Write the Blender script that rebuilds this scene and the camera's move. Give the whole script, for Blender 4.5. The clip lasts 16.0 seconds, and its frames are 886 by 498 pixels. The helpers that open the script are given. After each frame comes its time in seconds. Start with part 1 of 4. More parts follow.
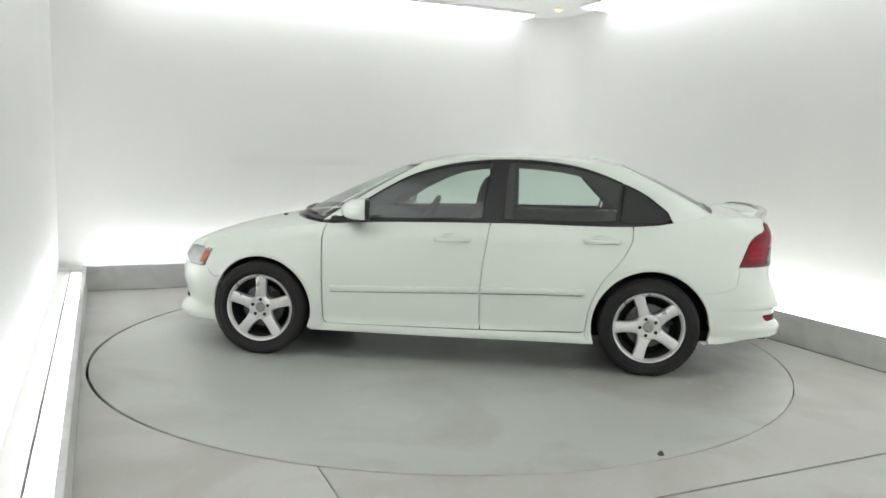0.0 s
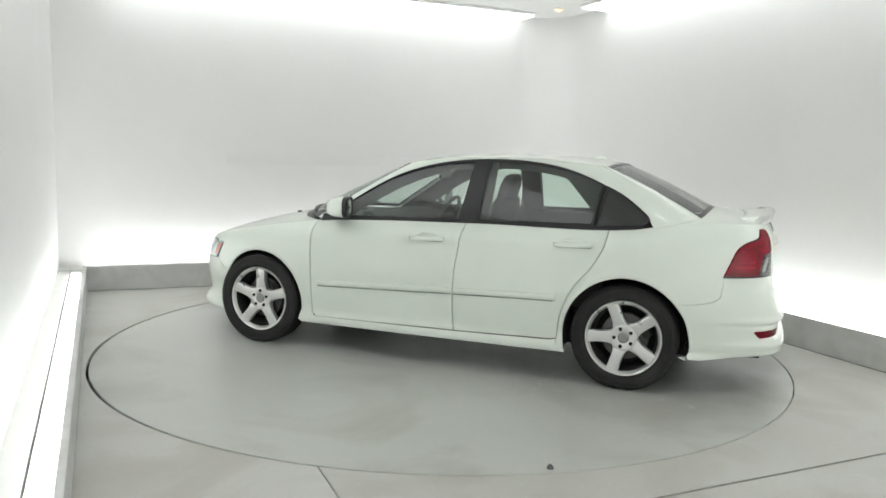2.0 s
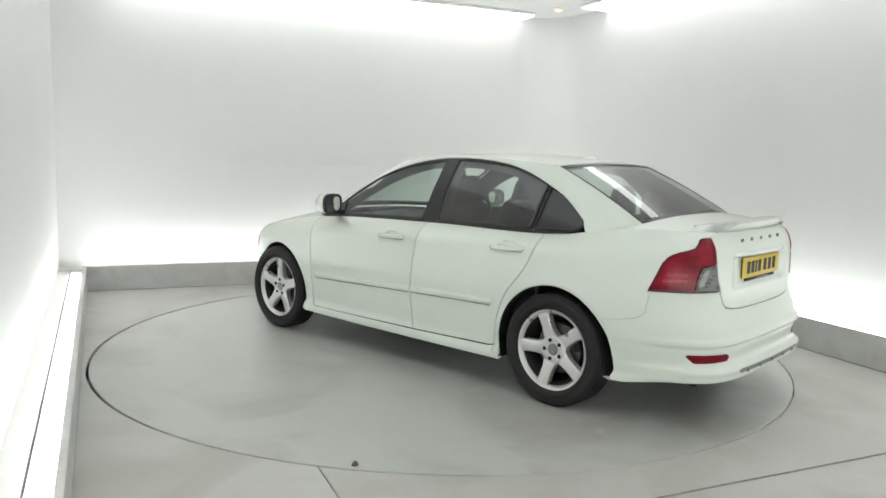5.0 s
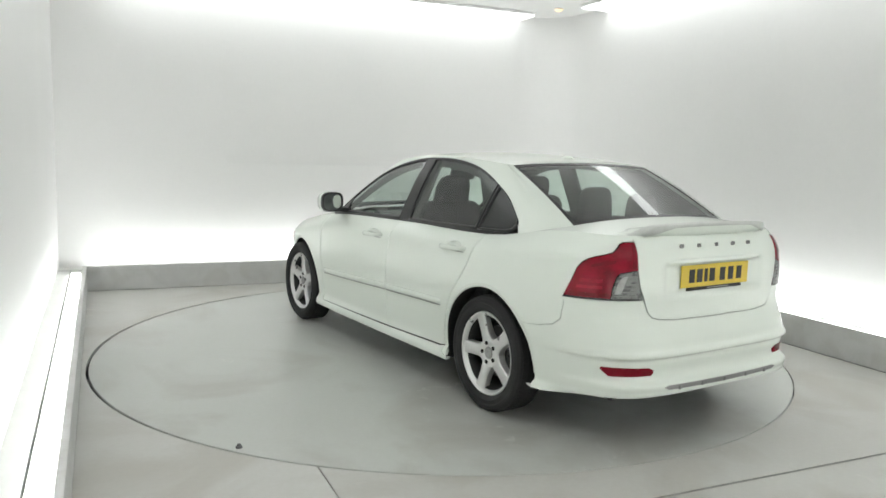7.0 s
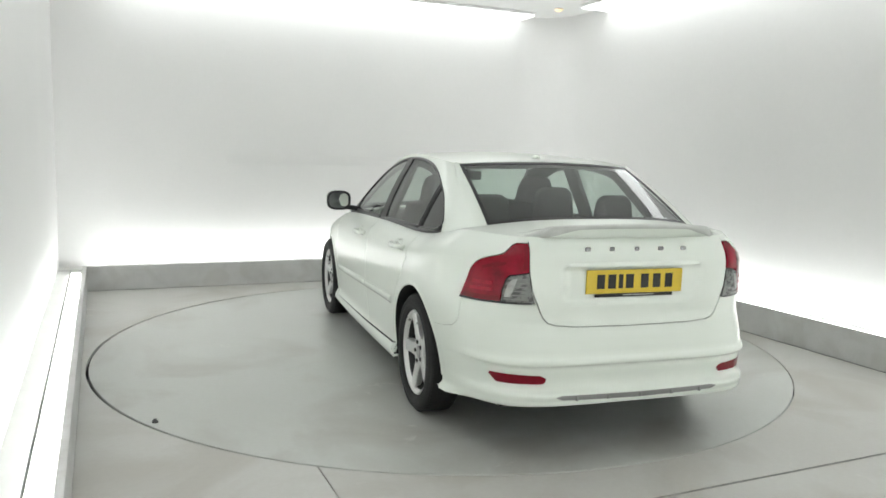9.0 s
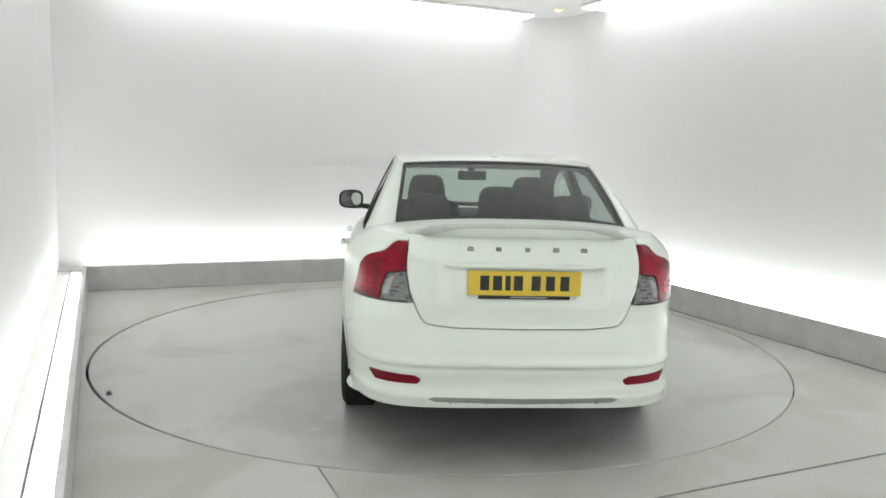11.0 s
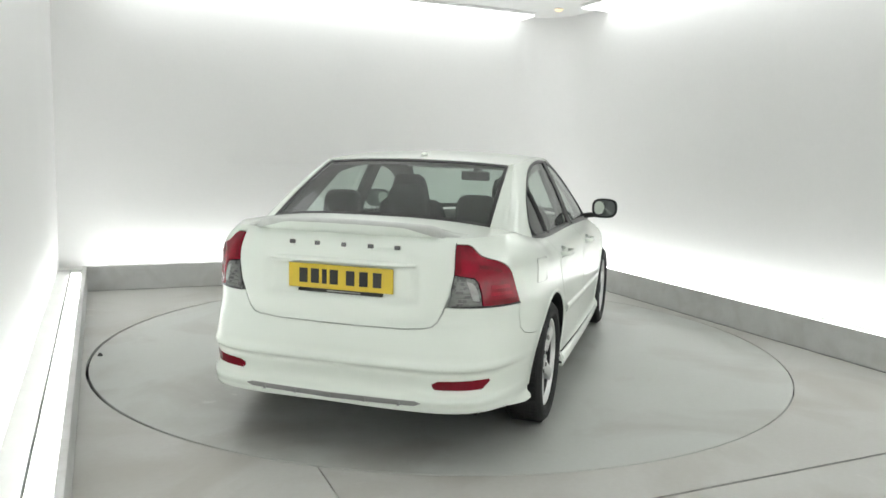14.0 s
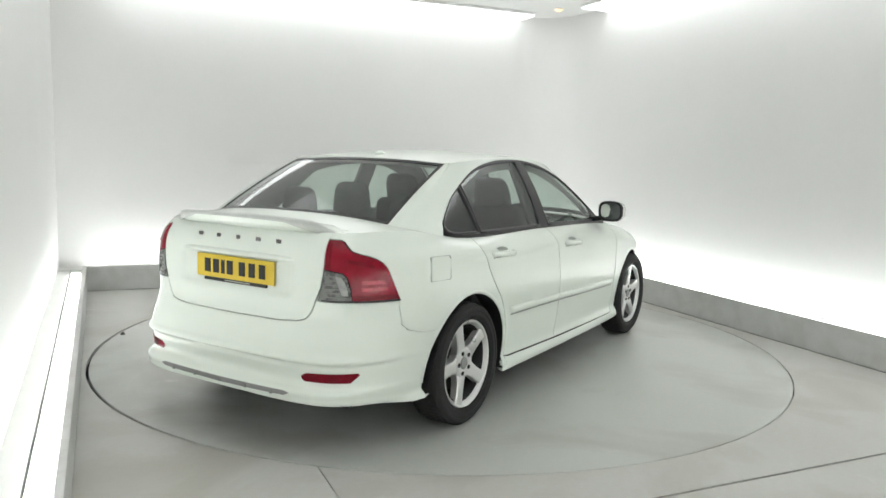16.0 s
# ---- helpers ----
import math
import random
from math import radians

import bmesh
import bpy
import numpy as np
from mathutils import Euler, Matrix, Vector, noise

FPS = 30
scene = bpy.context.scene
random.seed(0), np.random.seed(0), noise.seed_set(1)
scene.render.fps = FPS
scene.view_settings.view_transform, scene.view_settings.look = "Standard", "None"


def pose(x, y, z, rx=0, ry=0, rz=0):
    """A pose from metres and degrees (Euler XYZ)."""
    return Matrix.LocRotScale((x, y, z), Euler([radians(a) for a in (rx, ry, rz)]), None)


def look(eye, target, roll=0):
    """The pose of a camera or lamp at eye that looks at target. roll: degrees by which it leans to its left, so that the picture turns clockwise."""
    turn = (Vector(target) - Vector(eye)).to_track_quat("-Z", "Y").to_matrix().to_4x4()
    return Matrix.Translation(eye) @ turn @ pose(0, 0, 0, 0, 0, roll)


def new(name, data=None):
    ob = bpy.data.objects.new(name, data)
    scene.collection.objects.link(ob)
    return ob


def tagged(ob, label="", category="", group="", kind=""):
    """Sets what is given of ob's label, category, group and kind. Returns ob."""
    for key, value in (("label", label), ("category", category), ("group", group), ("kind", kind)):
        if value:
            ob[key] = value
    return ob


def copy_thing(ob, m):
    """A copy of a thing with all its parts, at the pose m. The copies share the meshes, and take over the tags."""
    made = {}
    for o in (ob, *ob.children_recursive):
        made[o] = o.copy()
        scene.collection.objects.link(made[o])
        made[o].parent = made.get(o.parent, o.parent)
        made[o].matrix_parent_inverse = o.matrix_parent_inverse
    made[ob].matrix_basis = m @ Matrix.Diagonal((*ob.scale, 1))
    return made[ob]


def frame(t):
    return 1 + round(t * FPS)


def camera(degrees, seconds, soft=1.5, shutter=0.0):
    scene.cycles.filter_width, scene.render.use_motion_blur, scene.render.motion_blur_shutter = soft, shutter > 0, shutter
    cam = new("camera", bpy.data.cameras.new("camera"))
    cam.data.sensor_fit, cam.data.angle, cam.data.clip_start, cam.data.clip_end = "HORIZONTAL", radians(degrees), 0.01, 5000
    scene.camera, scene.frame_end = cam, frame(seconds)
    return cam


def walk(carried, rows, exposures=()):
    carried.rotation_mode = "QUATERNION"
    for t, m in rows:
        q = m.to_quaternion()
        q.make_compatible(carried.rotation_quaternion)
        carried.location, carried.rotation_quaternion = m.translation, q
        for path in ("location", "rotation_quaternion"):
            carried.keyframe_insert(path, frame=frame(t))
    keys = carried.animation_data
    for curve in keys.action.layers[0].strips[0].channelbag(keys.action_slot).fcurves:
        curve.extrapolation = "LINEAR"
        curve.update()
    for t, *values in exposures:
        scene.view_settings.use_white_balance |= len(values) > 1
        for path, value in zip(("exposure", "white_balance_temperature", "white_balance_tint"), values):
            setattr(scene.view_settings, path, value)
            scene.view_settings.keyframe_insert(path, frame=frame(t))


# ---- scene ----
# camera: fixed in the near corner of the booth
cam = camera(59.707, 16.0, soft=1.6)
EYE = (0.0, -5.7125, 1.4271)
PITCH, YAW, ROLL = -0.126099, -0.001562, 1.5565
AHEAD = (math.sin(YAW) * math.cos(PITCH), math.cos(YAW) * math.cos(PITCH), math.sin(PITCH))
STAND = look(EYE, tuple(EYE[k] + AHEAD[k] for k in range(3)), ROLL)
walk(cam, [(0.0, STAND), (16.0, STAND)], exposures=[(0.0, 0.0), (16.0, 0.0)])

# world: the booth is closed, so only a faint grey remains
world = bpy.data.worlds.new("world")
scene.world = world
world.use_nodes = True
world.node_tree.nodes["Background"].inputs[0].default_value = (0.8, 0.82, 0.8, 1)
world.node_tree.nodes["Background"].inputs[1].default_value = 0.05

LED_LOW, LED_TOP = 14.3, 2.7
LED_COLOUR = (0.966, 1.0, 0.99)


# ---------------------------------------------------------------- materials
def node_mat(name):
    m = bpy.data.materials.new(name)
    m.use_nodes = True
    return m, m.node_tree.nodes, m.node_tree.links, m.node_tree.nodes["Principled BSDF"]


def surface(name, colour, rough=0.5, metal=0.0, vary=0.06, scale=3.0, fine=60.0, bump=0.0, coat=0.0, rough_vary=0.08, stain=None, spec=0.5, dirt=None, coat_rough=0.04, fleck=None):
    """A procedural surface: colour varied at two scales, roughness varied, fine relief."""
    m, n, l, b = node_mat(name)
    tc = n.new("ShaderNodeTexCoord")
    big, small = n.new("ShaderNodeTexNoise"), n.new("ShaderNodeTexNoise")
    big.inputs["Scale"].default_value, big.inputs["Detail"].default_value = scale, 4
    small.inputs["Scale"].default_value, small.inputs["Detail"].default_value = fine, 3
    l.new(tc.outputs["Object"], big.inputs["Vector"])
    l.new(tc.outputs["Object"], small.inputs["Vector"])
    add = n.new("ShaderNodeMath")
    add.operation = "MULTIPLY_ADD"
    add.inputs[1].default_value = 0.35
    l.new(small.outputs["Fac"], add.inputs[0])
    l.new(big.outputs["Fac"], add.inputs[2])
    ramp = n.new("ShaderNodeValToRGB")
    ramp.color_ramp.elements[0].position, ramp.color_ramp.elements[1].position = 0.32, 1.0
    lo = stain or tuple(c * (1 - 2 * vary) for c in colour)
    ramp.color_ramp.elements[0].color = (*lo, 1)
    ramp.color_ramp.elements[1].color = (*[min(1, c * (1 + vary)) for c in colour], 1)
    l.new(add.outputs[0], ramp.inputs[0])
    if dirt:
        # blotches of trodden dirt with soft edges
        blot, fade, mix = n.new("ShaderNodeTexNoise"), n.new("ShaderNodeValToRGB"), n.new("ShaderNodeMix")
        blot.inputs["Scale"].default_value, blot.inputs["Detail"].default_value, blot.inputs["Distortion"].default_value = dirt[1], 6, 0.8
        l.new(tc.outputs["Object"], blot.inputs["Vector"])
        fade.color_ramp.elements[0].position, fade.color_ramp.elements[1].position = 0.49, 0.66
        fade.color_ramp.elements[1].color = (dirt[2], dirt[2], dirt[2], 1)
        l.new(blot.outputs["Fac"], fade.inputs[0])
        mix.data_type = "RGBA"
        l.new(fade.outputs[0], mix.inputs[0])
        l.new(ramp.outputs[0], mix.inputs[6])
        mix.inputs[7].default_value = (*dirt[0], 1)
        last = mix.outputs[2]
        if fleck:
            # small pale scuffs, gathered in patches
            spots, cut, where, gather, both, mix2 = n.new("ShaderNodeTexNoise"), n.new("ShaderNodeValToRGB"), n.new("ShaderNodeTexNoise"), n.new("ShaderNodeValToRGB"), n.new("ShaderNodeMath"), n.new("ShaderNodeMix")
            spots.inputs["Scale"].default_value, spots.inputs["Detail"].default_value, spots.inputs["Distortion"].default_value = fleck[1], 5, 1.2
            where.inputs["Scale"].default_value, where.inputs["Detail"].default_value = 0.9, 2
            l.new(tc.outputs["Object"], spots.inputs["Vector"])
            l.new(tc.outputs["Object"], where.inputs["Vector"])
            cut.color_ramp.elements[0].position, cut.color_ramp.elements[1].position = 0.60, 0.70
            gather.color_ramp.elements[0].position, gather.color_ramp.elements[1].position = 0.55, 0.72
            l.new(spots.outputs["Fac"], cut.inputs[0])
            l.new(where.outputs["Fac"], gather.inputs[0])
            both.operation = "MULTIPLY"
            l.new(cut.outputs[0], both.inputs[0])
            l.new(gather.outputs[0], both.inputs[1])
            mix2.data_type = "RGBA"
            l.new(both.outputs[0], mix2.inputs[0])
            l.new(last, mix2.inputs[6])
            mix2.inputs[7].default_value = (*fleck[0], 1)
            last = mix2.outputs[2]
        l.new(last, b.inputs["Base Color"])
    else:
        l.new(ramp.outputs[0], b.inputs["Base Color"])
    rr = n.new("ShaderNodeMapRange")
    rr.inputs["To Min"].default_value, rr.inputs["To Max"].default_value = max(0.02, rough - rough_vary), min(1, rough + rough_vary)
    l.new(big.outputs["Fac"], rr.inputs["Value"])
    l.new(rr.outputs[0], b.inputs["Roughness"])
    b.inputs["Metallic"].default_value = metal
    b.inputs["Specular IOR Level"].default_value = spec
    if coat:
        b.inputs["Coat Weight"].default_value = coat
        b.inputs["Coat Roughness"].default_value = coat_rough
    if bump:
        bp = n.new("ShaderNodeBump")
        bp.inputs["Strength"].default_value, bp.inputs["Distance"].default_value = bump, 0.002
        l.new(small.outputs["Fac"], bp.inputs["Height"])
        l.new(bp.outputs[0], b.inputs["Normal"])
    return m


def glow(name, colour, strength):
    m, n, l, b = node_mat(name)
    b.inputs["Base Color"].default_value = (0.8, 0.8, 0.8, 1)
    b.inputs["Emission Color"].default_value = (*colour, 1)
    b.inputs["Emission Strength"].default_value = strength
    return m


def glass(name, tint, rough=0.0):
    """A thin tinted pane: part clear, part mirror by Fresnel."""
    m, n, l, b = node_mat(name)
    n.remove(b)
    clear, shine, mix, edge_on = n.new("ShaderNodeBsdfTransparent"), n.new("ShaderNodeBsdfGlossy"), n.new("ShaderNodeMixShader"), n.new("ShaderNodeLayerWeight")
    clear.inputs[0].default_value = (*tint, 1)
    shine.inputs["Roughness"].default_value = 0.05
    edge_on.inputs["Blend"].default_value = 0.5
    power, gloss = n.new("ShaderNodeMath"), n.new("ShaderNodeMath")
    power.operation, power.inputs[1].default_value = "POWER", 4.0
    gloss.operation, gloss.inputs[1].default_value, gloss.inputs[2].default_value = "MULTIPLY_ADD", 0.85, 0.105
    l.new(edge_on.outputs["Facing"], power.inputs[0])
    l.new(power.outputs[0], gloss.inputs[0])
    l.new(gloss.outputs[0], mix.inputs[0])
    l.new(clear.outputs[0], mix.inputs[1])
    l.new(shine.outputs[0], mix.inputs[2])
    l.new(mix.outputs[0], n["Material Output"].inputs[0])
    return m


M_WALL = surface("wall_paint", (0.81, 0.805, 0.795), 0.55, vary=0.02, scale=0.7, fine=25, bump=0.05)
M_CEIL = surface("ceiling_paint", (0.85, 0.85, 0.84), 0.6, vary=0.02, scale=0.8, fine=30)
M_KERB = surface("kerb_paint", (0.63, 0.63, 0.62), 0.5, vary=0.06, scale=5, fine=70, bump=0.15, dirt=((0.46, 0.45, 0.42), 4.5, 0.32))
M_KERBTOP = surface("kerb_cap_paint", (0.74, 0.74, 0.72), 0.5, vary=0.04, scale=4, fine=60)
M_FLOOR = surface("floor_paint", (0.58, 0.582, 0.557), 0.42, vary=0.05, scale=0.8, fine=38, bump=0.06, rough_vary=0.08, stain=(0.51, 0.50, 0.465), dirt=((0.40, 0.375, 0.325), 1.3, 0.45), fleck=((0.70, 0.69, 0.64), 11.0))
M_TABLE = surface("turntable_paint", (0.55, 0.566, 0.54), 0.33, vary=0.05, scale=0.9, fine=34, bump=0.05, rough_vary=0.06, stain=(0.49, 0.505, 0.47), dirt=((0.37, 0.355, 0.32), 1.1, 0.6), fleck=((0.68, 0.68, 0.64), 9.0))
M_GAP = surface("gap_black", (0.015, 0.015, 0.015), 0.8)
M_STEEL = surface("bolt_steel", (0.15, 0.15, 0.15), 0.5, metal=0.6)
M_LEDLOW = glow("led_low", LED_COLOUR, LED_LOW)
M_LEDTOP = glow("led_top", LED_COLOUR, LED_TOP)
M_LEDFILL = glow("led_fill", LED_COLOUR, 0.72)
M_AMBER = glow("amber_lamp", (1.0, 0.62, 0.16), 1.6)


# ---------------------------------------------------------------- mesh helpers
def mesh_of(name, bm, material, smooth=False):
    me = bpy.data.meshes.new(name)
    bm.normal_update()
    bm.to_mesh(me)
    bm.free()
    for m in (material if isinstance(material, (list, tuple)) else [material]):
        me.materials.append(m)
    if smooth:
        me.shade_smooth()
    if smooth == "crease":
        me.set_sharp_from_angle(angle=radians(34))
    return me


def part(name, bm, material, parent=None, label="", smooth=False):
    ob = new(name, mesh_of(name, bm, material, smooth))
    if parent:
        ob.parent = parent
    if label:
        tagged(ob, label)
    return ob


def add_box(bm, a0, a1, b0, b1, z0, z1, bevel=0.0, m=None):
    """An upright box between the given limits, edges bevelled."""
    r = bmesh.ops.create_cube(bm, size=1.0, matrix=Matrix.Translation(((a0 + a1) / 2, (b0 + b1) / 2, (z0 + z1) / 2)) @ Matrix.Diagonal((a1 - a0, b1 - b0, z1 - z0, 1)))
    vs = r["verts"]
    if bevel:
        es = list({e for v in vs for e in v.link_edges})
        out = bmesh.ops.bevel(bm, geom=es, offset=bevel, segments=2, affect="EDGES", profile=0.5)
        vs = [v for v in out["verts"]]
    if m is not None:
        bmesh.ops.transform(bm, matrix=m, verts=list({v for v in vs if v.is_valid}))


# ---------------------------------------------------------------- the booth
# the room's own axes: a along the back wall, b towards it, turned by 24.1 degrees
TURN = radians(24.12)
ROOM = Matrix.Rotation(TURN, 4, "Z")
K_LEFT, K_RIGHT, K_BACK, K_NEAR = -2.473, 2.562, 2.828, -5.75   # inner kerb lines
KERB_H, LEDGE = 0.24, 0.25
W_LEFT, W_RIGHT, W_BACK, W_NEAR = K_LEFT - LEDGE, K_RIGHT + LEDGE, K_BACK + LEDGE, K_NEAR - LEDGE
CEIL = 3.04
R_TABLE = 2.4326
R_CORNER = 0.50


def room_box(name, a0, a1, b0, b1, z0, z1, material, label, category, bevel=0.0, parent=None, kind="structure"):
    bm = bmesh.new()
    add_box(bm, a0, a1, b0, b1, z0, z1, bevel)
    ob = part(name, bm, material, parent)
    if not parent:
        ob.matrix_world = ROOM
        tagged(ob, label, category, kind=kind)
    elif label:
        tagged(ob, label)
    return ob


def build_room():
    t = 0.12
    lab = "smooth white painted booth wall above a lit kerb"
    room_box("wall_back", W_LEFT - t, W_RIGHT - R_CORNER, W_BACK, W_BACK + t, 0, CEIL + 0.3, M_WALL, lab, "wall")
    room_box("wall_left", W_LEFT - t, W_LEFT, W_NEAR, W_BACK, 0, CEIL + 0.3, M_WALL, lab, "wall")
    room_box("wall_right", W_RIGHT, W_RIGHT + t, W_NEAR, W_BACK - R_CORNER, 0, CEIL + 0.3, M_WALL, lab, "wall")
    room_box("wall_near", W_LEFT - t, W_RIGHT + t, W_NEAR - t, W_NEAR, 0, CEIL + 0.3, M_WALL, lab, "wall")
    room_box("ceiling", W_LEFT, W_RIGHT, W_NEAR, W_BACK, CEIL, CEIL + 0.15, M_CEIL, "plain white ceiling with light strips along its edges", "ceiling")
    # the far corner is coved, so that the two walls run into one another
    bm = bmesh.new()
    rows = []
    for k in range(25):
        u = radians(90 * k / 24)
        c, s = math.sin(u), math.cos(u)
        ca, cb = W_RIGHT - R_CORNER, W_BACK - R_CORNER
        rows.append([bm.verts.new((ca + r * c, cb + r * s, z)) for r, z in ((R_CORNER, 0), (R_CORNER, CEIL + 0.3), (R_CORNER + t, CEIL + 0.3), (R_CORNER + t, 0))])
    for a, b in zip(rows, rows[1:]):
        for i in range(4):
            bm.faces.new((a[i], a[(i + 1) % 4], b[(i + 1) % 4], b[i]))
    bm.faces.new(rows[0])
    bm.faces.new(rows[-1])
    bmesh.ops.recalc_face_normals(bm, faces=bm.faces)
    ob = part("wall_corner", bm, M_WALL, smooth="crease")
    ob.matrix_world = ROOM
    tagged(ob, "smooth white coved corner between two booth walls", "wall", kind="structure")
    # shallow ledge on the back wall: its sloping top turns away from the light below
    bm = bmesh.new()
    prof = ((0.002, 1.236), (-0.016, 1.236), (-0.0145, 1.250), (-0.009, 1.278), (-0.004, 1.312), (-0.001, 1.345), (0.002, 1.345))
    ends = [[bm.verts.new((a, W_BACK + d, z)) for d, z in prof] for a in (-1.13, 1.35)]
    for i in range(len(prof)):
        j = (i + 1) % len(prof)
        bm.faces.new((ends[0][i], ends[0][j], ends[1][j], ends[1][i]))
    bm.faces.new(ends[0])
    bm.faces.new(ends[1])
    bmesh.ops.recalc_face_normals(bm, faces=bm.faces)
    ob = part("wall_trim", bm, M_WALL, smooth="crease")
    ob.matrix_world = ROOM
    tagged(ob, "shallow white horizontal ledge on the booth wall", "trim", kind="structure")
    # kerbs with luminous ledges behind their lips
    lip = 0.035
    kerbs = [("kerb_back", K_LEFT - lip, K_RIGHT + lip, K_BACK, K_BACK + lip), ("kerb_left", K_LEFT - lip, K_LEFT, K_NEAR, K_BACK - 0.002), ("kerb_right", K_RIGHT, K_RIGHT + lip, K_NEAR, K_BACK - 0.002), ("kerb_near", K_LEFT - lip, K_RIGHT + lip, K_NEAR - lip, K_NEAR - 0.002)]
    for nm, a0, a1, b0, b1 in kerbs:
        room_box(nm, a0, a1, b0, b1, 0.0, KERB_H, M_KERB, "low grey painted kerb round the booth floor", "kerb", bevel=0.004)


build_room()


def build_lights():
    # ledges with white diffusers, below the walls; the near one is unseen added fill
    for nm, a0, a1, b0, b1, along in (("near", K_LEFT - 0.25, K_RIGHT + 0.25, W_NEAR, K_NEAR - 0.037, 0), ("back", K_LEFT - 0.25, K_RIGHT + 0.25, K_BACK + 0.037, W_BACK, 0), ("left", W_LEFT, K_LEFT - 0.037, -4.6, K_BACK - 0.02, 1), ("right", K_RIGHT + 0.037, W_RIGHT, K_NEAR, K_BACK - 0.02, 1)):
        ob = new("light_ledge")
        ob.matrix_world = ROOM
        tagged(ob, "white lit ledge with a bright diffuser strip behind the kerb", "light strip", group="ledge lights")
        strips = [(a0, a1)] if nm != "left" else [(a0, -2.618), (-2.606, a1)]
        for c0, c1 in strips:
            bm = bmesh.new()
            add_box(bm, c0, c1, b0, b1, 0.12, 0.205, 0.0)
            part("ledge", bm, M_KERBTOP, ob)
        bm = bmesh.new()
        if along == 0:
            # near diffuser is wider, to throw added fill on the car's sides
            c0, c1 = (b0 + 0.02, b0 + 0.10) if nm == "back" else (b1 - 0.20, b1 - 0.02)
            add_box(bm, a0 + 0.3, a1 - 0.3, c0, c1, 0.207, 0.222, 0.003)
        elif nm == "left":
            add_box(bm, a1 - 0.085, a1 - 0.012, b0 + 0.05, b1 - 0.25, 0.207, 0.222, 0.003)
        else:
            add_box(bm, a0 + 0.02, a0 + 0.10, b0 + 0.05, b1 - 0.25, 0.207, 0.222, 0.003)
        part("diffuser", bm, M_LEDLOW, ob, "glowing white diffuser strip")
    # strips along the top of the walls
    w = 0.36
    strips = [(W_LEFT + 0.45, W_RIGHT - 0.52, W_BACK - w, W_BACK - 0.004, M_LEDTOP), (W_RIGHT - w, W_RIGHT - 0.004, -4.0, W_BACK - 1.02, M_LEDTOP)]
    # broader, dimmer fill panels added out of view over the near part of the booth
    panels = [(W_LEFT + 0.05, W_LEFT + 1.35, -4.0, 1.2, M_LEDFILL), (W_LEFT + 1.45, W_RIGHT - 0.5, W_NEAR + 0.05, W_NEAR + 1.35, M_LEDFILL)]
    for a0, a1, b0, b1, lit in strips + panels:
        ob = new("ceiling_light")
        ob.matrix_world = ROOM
        if lit is M_LEDTOP:
            tagged(ob, "bright white light strip under the ceiling edge", "light strip", group="ceiling lights")
        else:
            tagged(ob, "added fill light panel out of view under the ceiling", "light panel", group="ceiling lights")
        bm = bmesh.new()
        add_box(bm, a0, a1, b0, b1, CEIL - 0.035, CEIL - 0.002, 0.003)
        part("housing", bm, M_CEIL, ob)
        bm = bmesh.new()
        add_box(bm, a0 + 0.01, a1 - 0.01, b0 + 0.01, b1 - 0.01, CEIL - 0.05, CEIL - 0.037, 0.002)
        part("diffuser", bm, lit, ob, "glowing white diffuser")
    # amber signal lamp under the ceiling in the far corner
    lamp = new("signal_lamp")
    lamp.matrix_world = ROOM @ Matrix.Translation((2.40, 2.41, CEIL))
    tagged(lamp, "small amber lamp on the ceiling in the corner", "lamp")
    bm = bmesh.new()
    bmesh.ops.create_cone(bm, cap_ends=True, segments=20, radius1=0.055, radius2=0.055, depth=0.012, matrix=Matrix.Translation((0, 0, -0.008)))
    part("ring", bm, M_CEIL, lamp)
    bm = bmesh.new()
    bmesh.ops.create_uvsphere(bm, u_segments=20, v_segments=10, radius=0.04, matrix=Matrix.Translation((0, 0, -0.014)) @ Matrix.Diagonal((1, 1, 0.5, 1)))
    part("lens", bm, M_AMBER, lamp, "glowing amber lens", smooth=True)


build_lights()


# ---------------------------------------------------------------- floor and turntable
def clip_poly(poly, axis, value, keep_less):
    out = []
    for k in range(len(poly)):
        p, q = poly[k], poly[(k + 1) % len(poly)]
        pin, qin = (p[axis] <= value) == keep_less, (q[axis] <= value) == keep_less
        if pin:
            out.append(p)
        if pin != qin:
            f = (value - p[axis]) / (q[axis] - p[axis])
            out.append(tuple(p[i] + f * (q[i] - p[i]) for i in range(len(p))))
    return out


def floor_piece(name, parent, a0, a1, b0, b1):
    """A floor plate with the round opening cut away, in the room's axes."""
    bm = bmesh.new()
    ri, n = R_TABLE + 0.0125, 192
    # the disc sits a little to one side of its opening
    ox, oy = -0.006 * math.cos(TURN), 0.006 * math.sin(TURN)
    for k in range(n):
        t0, t1 = 2 * math.pi * k / n, 2 * math.pi * (k + 1) / n
        ring = [(ox + r * math.cos(u), oy + r * math.sin(u)) for r, u in ((ri, t0), (9, t0), (9, t1), (ri, t1))]
        for axis, value, less in ((0, a1, True), (0, a0, False), (1, b1, True), (1, b0, False)):
            if ring:
                ring = clip_poly(ring, axis, value, less)
        if len(ring) > 2:
            try:
                bm.faces.new([bm.verts.new((x, y, 0.0)) for x, y in ring])
            except ValueError:
                pass
    bmesh.ops.remove_doubles(bm, verts=bm.verts, dist=0.0005)
    ext = bmesh.ops.extrude_face_region(bm, geom=list(bm.faces))
    bmesh.ops.translate(bm, vec=(0, 0, -0.03), verts=[v for v in ext["geom"] if isinstance(v, bmesh.types.BMVert)])
    bmesh.ops.recalc_face_normals(bm, faces=bm.faces)
    return part(name, bm, M_FLOOR, parent)


